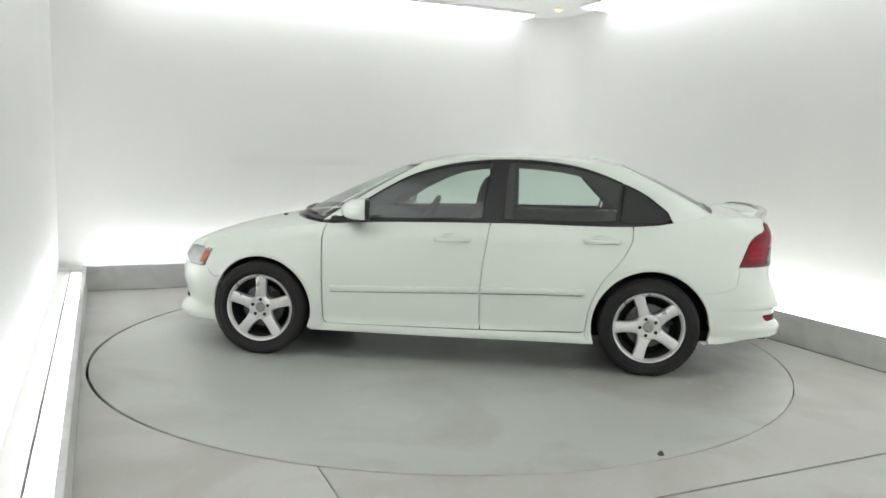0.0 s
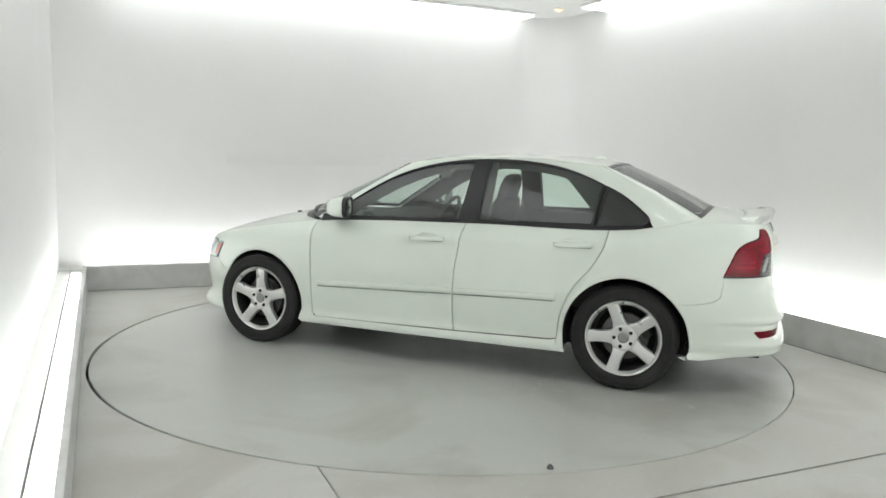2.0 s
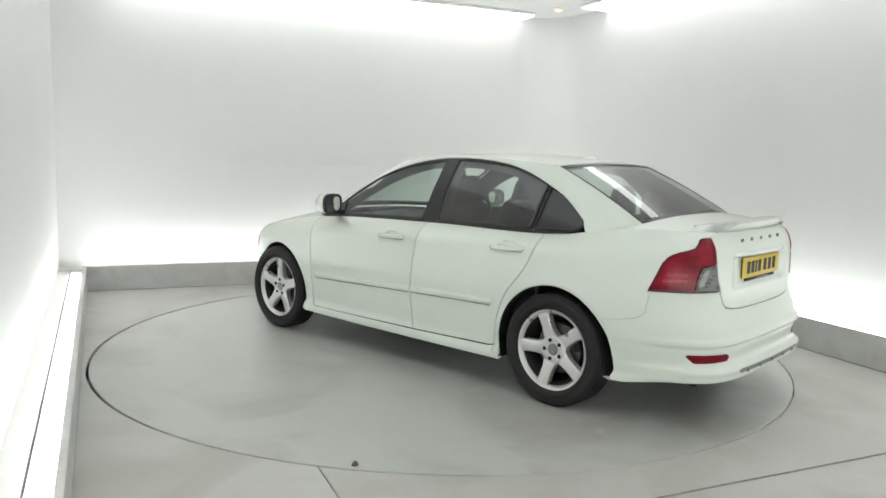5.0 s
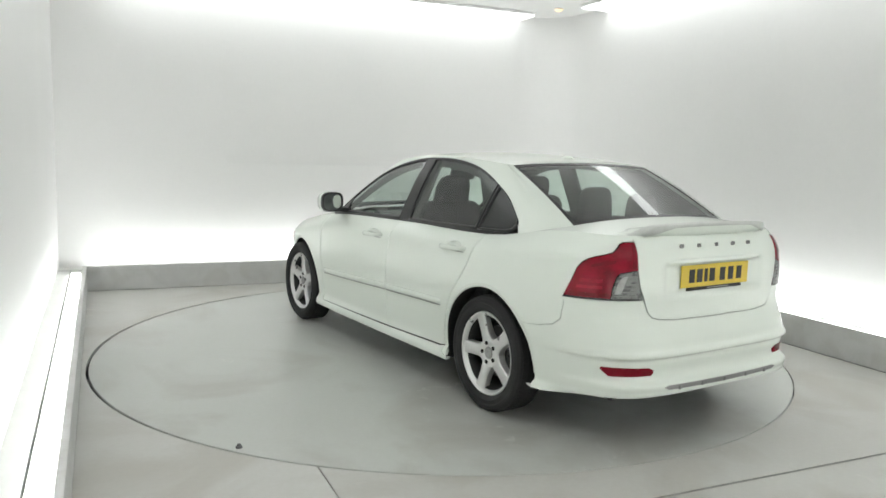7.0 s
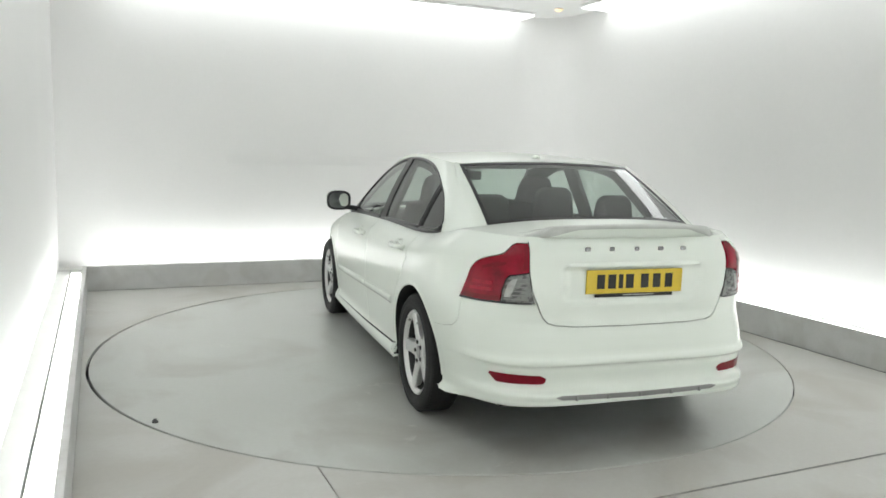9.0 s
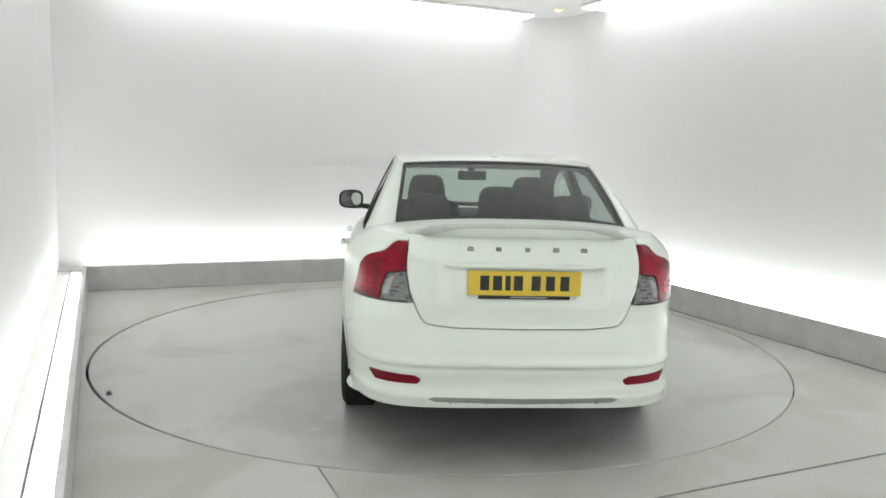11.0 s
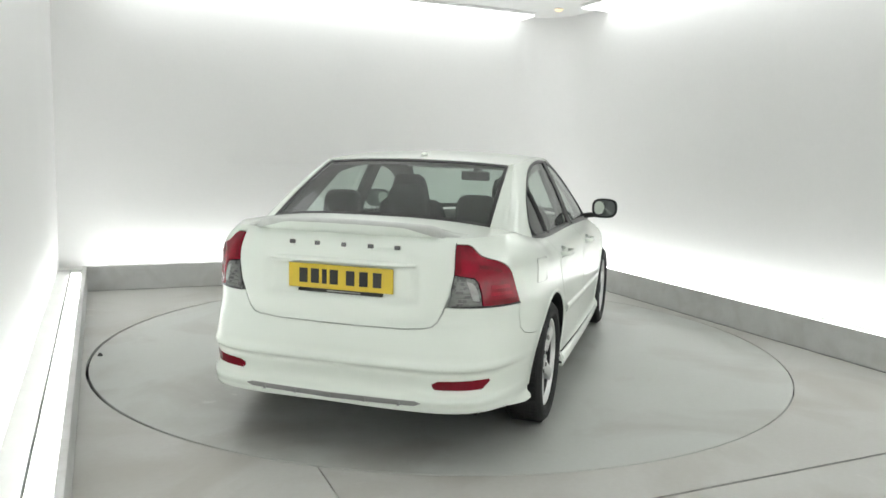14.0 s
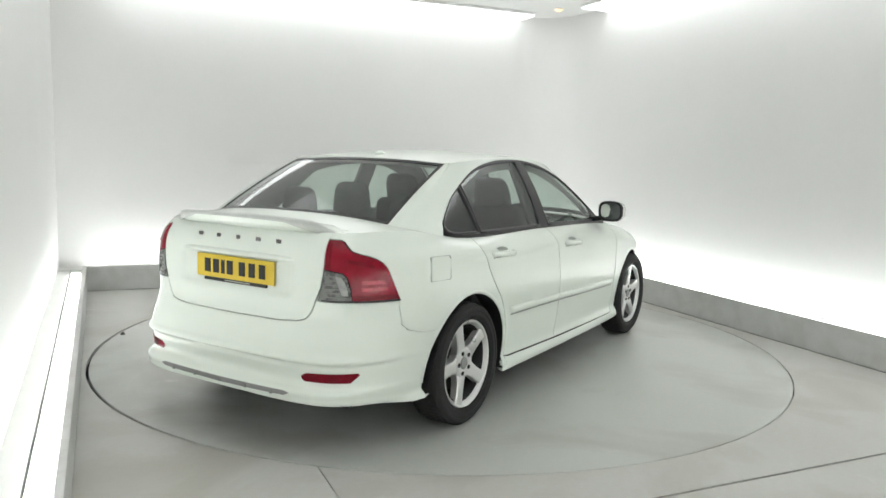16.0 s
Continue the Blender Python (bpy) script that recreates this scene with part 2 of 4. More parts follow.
def build_floor():
    fl = new("floor")
    fl.matrix_world = ROOM
    tagged(fl, "worn light grey painted steel floor plates round a turntable", "floor", kind="structure")
    g, h, foot = 0.003, 0.008, 0.007
    a_seam, b_seam = -1.47, -2.76
    floor_piece("floor_plate", fl, K_LEFT, a_seam - g, K_NEAR, 2.0)
    floor_piece("floor_plate", fl, a_seam + g, K_RIGHT - foot, K_NEAR, b_seam - h)
    floor_piece("floor_plate", fl, a_seam + g, K_RIGHT - foot, b_seam + h, 2.0)
    floor_piece("floor_plate", fl, K_LEFT, K_RIGHT - foot, 2.0, K_BACK - 0.004)
    bm = bmesh.new()
    add_box(bm, W_LEFT, W_RIGHT, W_NEAR, W_BACK, -0.16, -0.10)
    ob = part("ground", bm, M_GAP)
    ob.matrix_world = ROOM
    tagged(ob, "black pit floor under the turntable", "ground", kind="structure")


build_floor()


def build_turntable():
    tt = new("turntable")
    tagged(tt, "round grey painted turntable disc flush with the floor", "turntable")
    bm = bmesh.new()
    n = 192
    rings = [(R_TABLE - 0.30, 0.0), (R_TABLE - 0.003, 0.0), (R_TABLE, -0.003), (R_TABLE, -0.09)]
    top = bm.verts.new((0, 0, 0))
    rows = [[bm.verts.new((r * math.cos(2 * math.pi * k / n), r * math.sin(2 * math.pi * k / n), z)) for k in range(n)] for r, z in rings]
    for k in range(n):
        j = (k + 1) % n
        bm.faces.new((top, rows[0][k], rows[0][j]))
        for a, b in zip(rows, rows[1:]):
            bm.faces.new((a[k], b[k], b[j], a[j]))
    bmesh.ops.recalc_face_normals(bm, faces=bm.faces)
    part("disc", bm, M_TABLE, tt)
    # a lifting eye bolt near the rim, in the car's axes at the start
    bm = bmesh.new()
    bmesh.ops.create_cone(bm, cap_ends=True, segments=12, radius1=0.017, radius2=0.014, depth=0.010, matrix=Matrix.Translation((0, 0, 0.006)))
    bmesh.ops.create_cone(bm, cap_ends=True, segments=6, radius1=0.010, radius2=0.009, depth=0.010, matrix=Matrix.Translation((0, 0, 0.014)))
    b = part("bolt", bm, M_STEEL, tt, "dark steel bolt head")
    b.location = (-1.315, 1.993, 0)
    return tt


TURNTABLE = build_turntable()


# ---------------------------------------------------------------- the car's skin as smooth functions
# car axes: x forward from the rear axle, y to its left, z up
def spline(xs, ys):
    """A smooth curve through the points (Hermite with averaged slopes); xs rising."""
    xs, ys = np.array(xs, float), np.array(ys, float)
    d = np.diff(ys, axis=0) / (np.diff(xs) if ys.ndim == 1 else np.diff(xs)[:, None])
    t = np.concatenate([d[:1], (d[1:] + d[:-1]) / 2, d[-1:]])

    def f(x):
        x = np.clip(np.asarray(x, float), xs[0], xs[-1])
        k = np.clip(np.searchsorted(xs, x, side="right") - 1, 0, len(xs) - 2)
        h = xs[k + 1] - xs[k]
        u = (x - xs[k]) / h
        if ys.ndim > 1:
            u, h = u[..., None], h[..., None]
        return (2 * u**3 - 3 * u**2 + 1) * ys[k] + (u**3 - 2 * u**2 + u) * h * t[k] + (3 * u**2 - 2 * u**3) * ys[k + 1] + (u**3 - u**2) * h * t[k + 1]

    return f


def smoothstep(a, b, x):
    u = np.clip((x - a) / (b - a), 0, 1)
    return u * u * (3 - 2 * u)


# plan of the left half, from the rear centre round to the front centre
PLAN = np.array([(-.846, 0), (-.845, .15), (-.842, .30), (-.824, .49), (-.785, .60), (-.705, .69), (-.575, .762), (-.40, .812), (-.2, .845), (.1, .866), (.6, .874), (1.2, .876), (2.0, .868), (2.4, .85), (2.7, .82), (2.95, .765), (3.13, .68), (3.26, .56), (3.34, .40), (3.385, .2), (3.40, 0)], float)
_len = np.r_[0, np.cumsum(np.hypot(*np.diff(PLAN, axis=0).T))]
plan = spline(_len, PLAN)
S_END = float(_len[-1])
_sd = np.linspace(0, S_END, 4000)
_xd = plan(_sd)[:, 0]
deck_edge = spline([-1, -.8, -.6, -.4, -.2, 0, 1.0, 2.1, 2.4, 2.7, 3.0, 3.2, 3.42], [1.018, 1.030, 1.043, 1.043, 1.02, .992, .972, .930, .896, .846, .785, .735, .66])
deck_mid = spline([-1, -.86, -.75, -.6, -.4, 0.5, 2.0, 2.2, 2.4, 2.71, 2.97, 3.27, 3.42], [1.03, 1.045, 1.062, 1.083, 1.098, 1.05, .99, .985, .962, .912, .85, .755, .69])
side_w = spline([.15, .195, .225, .25, .275, .31, .45, .60, .72, .82, 1.2], [.93, .985, .992, .985, .965, .968, .986, 1.0, 1.0, .994, .985])
rear_x = spline([.15, .22, .258, .270, .30, .336, .346, .358, .43, .454, .464, .482, .50, .54, .58, .62, .66, .75, .88, .98, 1.03, 1.1], [.05, .02, -.02, -.070, -.086, -.086, -.066, -.054, -.054, -.056, -.076, -.077, -.062, -.046, -.030, -.013, 0, 0, .004, .016, .03, .05])
front_x = spline([.15, .19, .21, .26, .30, .36, .45, .55, .62, .70, .80], [-.06, .02, .045, .04, .005, -.005, .015, .01, 0, -.02, -.06])


def s_of(x):
    """Distance along the plan at which the side reaches x."""
    return np.interp(x, _xd, _sd)


def deck(x, y):
    """Height of bonnet and boot."""
    e, m = deck_edge(x), deck_mid(x)
    return m - (m - e) * np.clip(np.abs(y) / 0.80, 0, 1.05) ** 2.4


def rim(s):
    p = plan(s)
    return deck(p[..., 0], p[..., 1])


def low(s, z, out=0.0):
    """The lower body: plan distance s and height z; out: metres proud of the skin."""
    s, z = np.asarray(s, float), np.asarray(z, float)
    p, q = plan(s), plan(np.clip(s + 0.004, 0, S_END)) - plan(np.clip(s - 0.004, 0, S_END))
    n = np.stack([-q[..., 1], q[..., 0]], -1)
    n = n / np.linalg.norm(n, axis=-1, keepdims=True)
    x, y = p[..., 0], p[..., 1]
    back, nose = smoothstep(-.25, -.8, x), smoothstep(2.9, 3.3, x)
    d = rim(s) - z
    amp = 0.095 - 0.065 * back * (1 - 0.6 * n[..., 1] ** 2) - 0.055 * nose
    inn = amp * np.clip(1 - d / 0.12, 0, 1.4) ** 2
    y2 = y * (side_w(z) * (1 - back * 0.6) + back * 0.6) * (1 + 0.024 * smoothstep(.02, -.40, x) * smoothstep(1.02, .88, z))
    well = 0.016 * smoothstep(.375, .345, s) * smoothstep(.735, .76, z) * smoothstep(.914, .902, z)
    x2 = x + back * rear_x(z) + nose * front_x(z) + well
    return np.stack([x2 + n[..., 0] * (out - inn), y2 + n[..., 1] * (out - inn), z + 0 * s], -1)


def deck_field(s0, s1, mid):
    """Height over bonnet or boot between its rim lines and its middle line."""
    s = np.linspace(s0, s1, 400)
    e = low(s, rim(s))
    o = np.argsort(e[:, 0])
    ex, ey, ez = e[o, 0], e[o, 1], e[o, 2]

    def f(x, y):
        ye, ze, zm = np.maximum(np.interp(x, ex, ey), 1e-3), np.interp(x, ex, ez), mid(x)
        return zm - (zm - ze) * np.clip(np.abs(y) / ye, 0, 1) ** 2.4

    return f


bonnet_z = deck_field(float(s_of(1.9)), S_END, spline([1.8, 2.2, 2.4, 2.71, 3.0, 3.2, 3.3, 3.34], [.99, .985, .962, .912, .84, .77, .72, .69]))
boot_z = deck_field(0.0, float(s_of(0.2)), spline([-.805, -.7, -.6, -.46, -.3, 0.2], [1.045, 1.062, 1.078, 1.098, 1.11, 1.13]))

# cabin: base and top lines, from the windscreen centre round to the rear window centre
BASE = np.array([(2.50, 0, .962), (2.46, .3, .958), (2.34, .55, .948), (2.215, .68, .937), (2.07, .752, .934), (1.6, .772, .952), (1.0, .779, .971), (.4, .775, .98), (0, .764, .994), (-.2, .742, 1.03), (-.33, .69, 1.062), (-.405, .598, 1.084), (-.44, .35, 1.095), (-.455, 0, 1.098)], float)
TOP = np.array([(1.70, 0, 1.345), (1.68, .25, 1.345), (1.61, .46, 1.338), (1.545, .525, 1.333), (1.45, .555, 1.355), (1.20, .572, 1.388), (.95, .578, 1.402), (.62, .578, 1.393), (.40, .574, 1.377), (.28, .568, 1.366), (.22, .562, 1.36), (.190, .545, 1.358), (.176, .3, 1.372), (.170, 0, 1.378)], float)
roof_mid = spline([.1, .17, .3, .55, .95, 1.4, 1.66, 1.75], [1.37, 1.380, 1.399, 1.419, 1.429, 1.400, 1.345, 1.32])
roof_edge = spline([.1, .2, .4, .62, .95, 1.2, 1.45, 1.6, 1.7], [1.345, 1.358, 1.377, 1.393, 1.402, 1.388, 1.355, 1.328, 1.30])


def roof(x, y):
    return roof_mid(x) - (roof_mid(x) - roof_edge(x)) * (np.abs(y) / 0.577) ** 2


TOP[:, 2] = roof(TOP[:, 0], TOP[:, 1])
BASE[9:, 2] = boot_z(BASE[9:, 0], BASE[9:, 1]) - 0.004
_qi = np.arange(len(BASE), dtype=float)
base_line, top_line = spline(_qi, BASE), spline(_qi, TOP)
Q_END = float(len(BASE) - 1)


def cabin(q, v, out=0.0):
    """The glasshouse: q round it, v from belt (0) to roof (1)."""
    q, v = np.asarray(q, float), np.asarray(v, float)
    b, t = base_line(q), top_line(q)
    h = 0.01
    tang = base_line(np.clip(q + h, 0, Q_END)) - base_line(np.clip(q - h, 0, Q_END)) + top_line(np.clip(q + h, 0, Q_END)) - top_line(np.clip(q - h, 0, Q_END))
    n = np.cross(tang, t - b)
    n = n / np.linalg.norm(n, axis=-1, keepdims=True)
    bulge = 0.012 * 4 * (v * (1 - v))
    return b + (t - b) * v[..., None] + n * (bulge + out)[..., None]


def q_of(x, z, q0=6.0):
    """The place (q, v) on the cabin's side with that x and z."""
    q, v = q0, 0.5
    for _ in range(14):
        p = cabin(q, v)
        a, b = (cabin(q + 1e-3, v) - p) / 1e-3, (cabin(q, v + 1e-3) - p) / 1e-3
        J = np.array([[a[0], b[0]], [a[2], b[2]]])
        st = np.linalg.solve(J, [x - p[0], z - p[2]])
        q, v = float(np.clip(q + np.clip(st[0], -1, 1), 3.0, 11.5)), float(np.clip(v + np.clip(st[1], -.3, .3), -.1, 1.1))
    return q, v


# ---------------------------------------------------------------- car materials
M_PAINT = surface("white_car_paint", (0.822, 0.877, 0.803), 0.42, vary=0.012, scale=1.5, fine=300, coat=0.8, rough_vary=0.03, coat_rough=0.13)
M_JAMB = surface("dull_white_jamb_paint", (0.62, 0.65, 0.61), 0.6, vary=0.1, scale=6)
# shaded tone of the white spoiler's edge, put into the colour
M_LIPSHADE = surface("grey_lip_shade", (0.56, 0.58, 0.55), 0.4, metal=0.1, vary=0.08, scale=12, coat=0.3)
M_TRIM = surface("gloss_black_trim", (0.012, 0.012, 0.013), 0.34, vary=0.1, coat=0.1)
M_RUBBER = surface("black_rubber", (0.018, 0.018, 0.018), 0.75, vary=0.2, scale=9, fine=120, bump=0.2)
M_INNER = surface("black_liner", (0.010, 0.010, 0.010), 0.85, vary=0.2)
M_ALLOY = surface("silver_alloy", (0.74, 0.74, 0.73), 0.30, metal=0.65, vary=0.03, scale=9, fine=150)
M_IRON = surface("brake_iron", (0.16, 0.16, 0.16), 0.45, metal=0.8, vary=0.15, scale=20)
M_DARKIRON = surface("dark_iron", (0.022, 0.022, 0.022), 0.6, metal=0.3, vary=0.2)
M_CHROME = surface("chrome", (0.65, 0.66, 0.65), 0.12, metal=1.0, vary=0.02)
M_SEAT = surface("dark_seat_cloth", (0.019, 0.020, 0.020), 0.8, vary=0.2, scale=8, fine=90, bump=0.1)
M_DASH = surface("dark_dash_plastic", (0.022, 0.022, 0.022), 0.6, vary=0.1, fine=90, bump=0.1)
M_LINING = surface("grey_headlining", (0.42, 0.42, 0.40), 0.9, vary=0.04, fine=200)
M_RED = surface("red_lens", (0.30, 0.005, 0.022), 0.12, vary=0.28, scale=11, fine=90, spec=0.3)
M_REDDEEP = surface("dark_red_lens", (0.21, 0.005, 0.016), 0.18, vary=0.15, scale=20, spec=0.3)
M_CLEARLENS = surface("clear_ribbed_lens", (0.15, 0.155, 0.147), 0.28, metal=0.3, vary=0.25, scale=30, fine=60)
M_RIB = surface("bright_lens_rib", (0.30, 0.30, 0.29), 0.15, metal=0.3, vary=0.1)
M_HEADLENS = surface("clear_headlamp_lens", (0.55, 0.56, 0.56), 0.1, metal=0.4, vary=0.2, scale=25, coat=1.0)
M_AMBERLENS = surface("amber_side_lens", (0.45, 0.06, 0.02), 0.15, coat=1.0)
M_PLATE = surface("yellow_plate", (0.74, 0.54, 0.04), 0.35, vary=0.04, scale=20, fine=200)
M_INK = surface("black_ink", (0.015, 0.015, 0.012), 0.45)
M_BADGE = surface("dark_chrome_badge", (0.22, 0.22, 0.22), 0.25, metal=0.9)
M_GLASS = glass("tinted_window_glass", (0.74, 0.83, 0.78))
M_DARKGLASS = surface("dark_privacy_glass", (0.035, 0.038, 0.037), 0.08, vary=0.05)
M_MIRROR = surface("mirror_glass", (0.17, 0.18, 0.18), 0.30, metal=1.0, vary=0.03)
M_GREYTRIM = surface("grey_slot_plastic", (0.27, 0.27, 0.265), 0.55)
M_CAP = surface("grey_cap_metal", (0.36, 0.36, 0.355), 0.3, metal=0.5, vary=0.1, scale=40)
# grey for painted shade under strips and grips, and for the flap gap
M_SHADE_GAP = surface("grey_shade_and_gap", (0.36, 0.37, 0.355), 0.5)
# tone of the highlight painted on the reversing lens
M_LENSGLINT = surface("pale_lens_glint", (0.36, 0.365, 0.35), 0.35, metal=0.4, vary=0.2, scale=40)
M_REDGLINT = surface("red_lens_highlight", (0.46, 0.012, 0.035), 0.1, vary=0.2, scale=30, spec=0.4)


# ---------------------------------------------------------------- panels cut out of the skin
def clip_line(poly, axis, value, less):
    out = []
    for k in range(len(poly)):
        p, q = poly[k - 1], poly[k]
        a, b = p[axis] - value, q[axis] - value
        pin, qin = (a <= 0) == less or a == 0, (b <= 0) == less or b == 0
        if pin != qin and a != b:
            f = a / (a - b)
            out.append((p[0] + f * (q[0] - p[0]), p[1] + f * (q[1] - p[1])))
        if qin:
            out.append(q)
    return out


def thick(pts, step):
    """The polygon with points added so that no side is longer than step."""
    out = []
    for k in range(len(pts)):
        p, q = pts[k], pts[(k + 1) % len(pts)]
        n = max(1, int(math.ceil(math.hypot((q[0] - p[0]), (q[1] - p[1])) / step)))
        out += [(p[0] + (q[0] - p[0]) * i / n, p[1] + (q[1] - p[1]) * i / n) for i in range(n)]
    return out


def add_faces(bm, faces, fun, out, flip):
    index, uv = {}, []
    loops = []
    for f in faces:
        ids = []
        for u, v in f:
            key = (round(u, 4), round(v, 4))
            if key not in index:
                index[key] = len(uv)
                uv.append((u, v))
            if not ids or ids[-1] != index[key]:
                ids.append(index[key])
        if len(ids) > 1 and ids[0] == ids[-1]:
            ids.pop()
        if len(set(ids)) == len(ids) and len(ids) > 2:
            loops.append(ids)
    a = np.array(uv)
    xyz = fun(a[:, 0], a[:, 1], out)
    if flip:
        xyz = xyz * np.array([1, -1, 1])
    vs = [bm.verts.new(c) for c in xyz.tolist()]
    for ids in loops:
        try:
            bm.faces.new([vs[i] for i in ids])
        except ValueError:
            pass


def face_out(bm, centre=(1.2, 0, 0.62)):
    bm.normal_update()
    c, s = Vector(centre), 0.0
    for f in bm.faces:
        s += f.calc_area() * f.normal.dot((f.calc_center_median() - c).normalized())
    if s < 0:
        bmesh.ops.reverse_faces(bm, faces=list(bm.faces))


def cells(poly, du, dv):
    """The polygon cut into small cells."""
    us, vs = [p[0] for p in poly], [p[1] for p in poly]
    faces = []
    for i in range(math.floor(min(us) / du), math.floor(max(us) / du) + 1):
        col = clip_line(clip_line(poly, 0, (i + 1) * du, True), 0, i * du, False)
        if len(col) < 3:
            continue
        cv = [p[1] for p in col]
        for j in range(math.floor(min(cv) / dv), math.floor(max(cv) / dv) + 1):
            c = clip_line(clip_line(col, 1, (j + 1) * dv, True), 1, j * dv, False)
            if len(c) > 2:
                area = sum(c[k - 1][0] * c[k][1] - c[k][0] * c[k - 1][1] for k in range(len(c)))
                if abs(area) > 2e-6 * du * dv / 9e-4:
                    faces.append(c if area > 0 else c[::-1])
    return faces


def add_lip(bm, lip):
    """Turns the open edges inwards, so that the panel has thickness."""
    bm.normal_update()
    made = {}
    for e in [e for e in bm.edges if len(e.link_faces) == 1]:
        q = []
        lp = e.link_loops[0]
        for v in (lp.vert, lp.link_loop_next.vert):
            if v not in made:
                made[v] = (bm.verts.new(v.co), bm.verts.new(v.co - v.normal * lip))
            q.append(made[v])
        try:
            bm.faces.new((q[1][0], q[0][0], q[0][1], q[1][1]))
        except ValueError:
            pass


def panel(name, fun, poly, material, parent, du=0.03, dv=0.03, out=0.0, lip=0.014, sides=(1,), label="", step=0.02):
    """One skin panel: a polygon laid on the surface fun, for the given sides."""
    bm = bmesh.new()
    faces = cells(thick(poly, step), du, dv)
    for sd in sides:
        add_faces(bm, faces if sd > 0 else [f[::-1] for f in faces], fun, out, sd < 0)
    if len(sides) > 1:
        bmesh.ops.remove_doubles(bm, verts=[v for v in bm.verts if abs(v.co.y) < 2e-3], dist=2e-3)
    face_out(bm)
    if lip:
        add_lip(bm, lip)
    return part(name, bm, material, parent, label, smooth=True)


def on_low(pts):
    """Side-view points (x, z) as places on the lower body."""
    return [(float(s_of(x)), z) for x, z in pts]


def on_cabin(pts):
    return [q_of(x, z, float(np.interp(-x, [-2.2, -1.6, -1.0, -.4, 0, .2], [3.5, 5, 6, 7, 8, 9]))) for x, z in pts]


def field(h):
    def f(x, y, out=0.0):
        return np.stack([x, y, h(x, y) + out], -1)
    return f


def arc(cx, cz, r, a0, a1, n=26):
    return [(cx + r * math.cos(radians(a0 + (a1 - a0) * k / n)), cz + r * math.sin(radians(a0 + (a1 - a0) * k / n))) for k in range(n + 1)]


def ring(name, fun, loop, width, material, parent, out=0.0, sgn=1, label="", scale=(1.0, 1.0)):
    """A flat band of that width along the inside of a closed loop on a surface. Returns the inner loop too."""
    pts = [(u * scale[0], v * scale[1]) for u, v in loop]
    pts = [p for k, p in enumerate(pts) if math.hypot(p[0] - pts[k - 1][0], p[1] - pts[k - 1][1]) > 0.002]
    n = len(pts)
    area = sum(pts[k - 1][0] * pts[k][1] - pts[k][0] * pts[k - 1][1] for k in range(n))
    inner = []
    for k in range(n):
        a, p, b = pts[k - 1], pts[k], pts[(k + 1) % n]
        n1, n2 = Vector((a[1] - p[1], p[0] - a[0])).normalized(), Vector((p[1] - b[1], b[0] - p[0])).normalized()
        if area < 0:
            n1, n2 = -n1, -n2
        m = (n1 + n2) * (width / max(0.35, 1 + n1.dot(n2)))
        inner.append((p[0] + m.x, p[1] + m.y))
    pts = [(u / scale[0], v / scale[1]) for u, v in pts]
    inner = [(u / scale[0], v / scale[1]) for u, v in inner]
    bm = bmesh.new()
    A, B = np.array(pts), np.array(inner)
    M = (A + B) / 2
    rows = []
    for arr, o in ((A, out - 0.012), (A, out), (M, out + 0.002), (B, out), (B, out - 0.012)):
        c = fun(arr[:, 0], arr[:, 1], np.full(n, o)) * np.array([1, sgn, 1])
        rows.append([bm.verts.new(p) for p in c.tolist()])
    for r0, r1 in zip(rows, rows[1:]):
        for k in range(n):
            bm.faces.new((r0[k], r0[(k + 1) % n], r1[(k + 1) % n], r1[k]))
    face_out(bm)
    return part(name, bm, material, parent, label, smooth=True), inner


def revolve(bm, profile, n=48, axis="Y"):
    """Turns (radius, y) points round the y axis."""
    rows = [[bm.verts.new((r * math.cos(2 * math.pi * k / n), y, r * math.sin(2 * math.pi * k / n))) for k in range(n)] for r, y in profile]
    for a, b in zip(rows, rows[1:]):
        for k in range(n):
            bm.faces.new((a[k], a[(k + 1) % n], b[(k + 1) % n], b[k]))
    return rows


def soft_box(bm, centre, size, bevel, m=None, seg=4):
    r = bmesh.ops.create_cube(bm, size=1.0, matrix=Matrix.Translation(centre) @ (m or Matrix()) @ Matrix.Diagonal((*size, 1)))
    es = list({e for v in r["verts"] for e in v.link_edges})
    bmesh.ops.bevel(bm, geom=es, offset=bevel, segments=seg, affect="EDGES", profile=0.5)


def loft(bm, rows, close=False, caps=True):
    """Joins rows of points into a skin."""
    vs = [[bm.verts.new(p) for p in r] for r in rows]
    n = len(vs[0])
    for a, b in zip(vs, vs[1:]):
        for i in range(n if close else n - 1):
            bm.faces.new((a[i], a[(i + 1) % n], b[(i + 1) % n], b[i]))
    if caps and close:
        bm.faces.new(vs[0])
        bm.faces.new(vs[-1])
    bmesh.ops.recalc_face_normals(bm, faces=bm.faces)


def oval(n, a, b, power=2.6):
    out = []
    for k in range(n):
        t = 2 * math.pi * k / n
        c, s = math.cos(t), math.sin(t)
        out.append((a * math.copysign(abs(c) ** (2 / power), c), b * math.copysign(abs(s) ** (2 / power), s)))
    return out


# ---------------------------------------------------------------- the wheels
WHEEL_R, WHEEL_Z = 0.323, 0.323


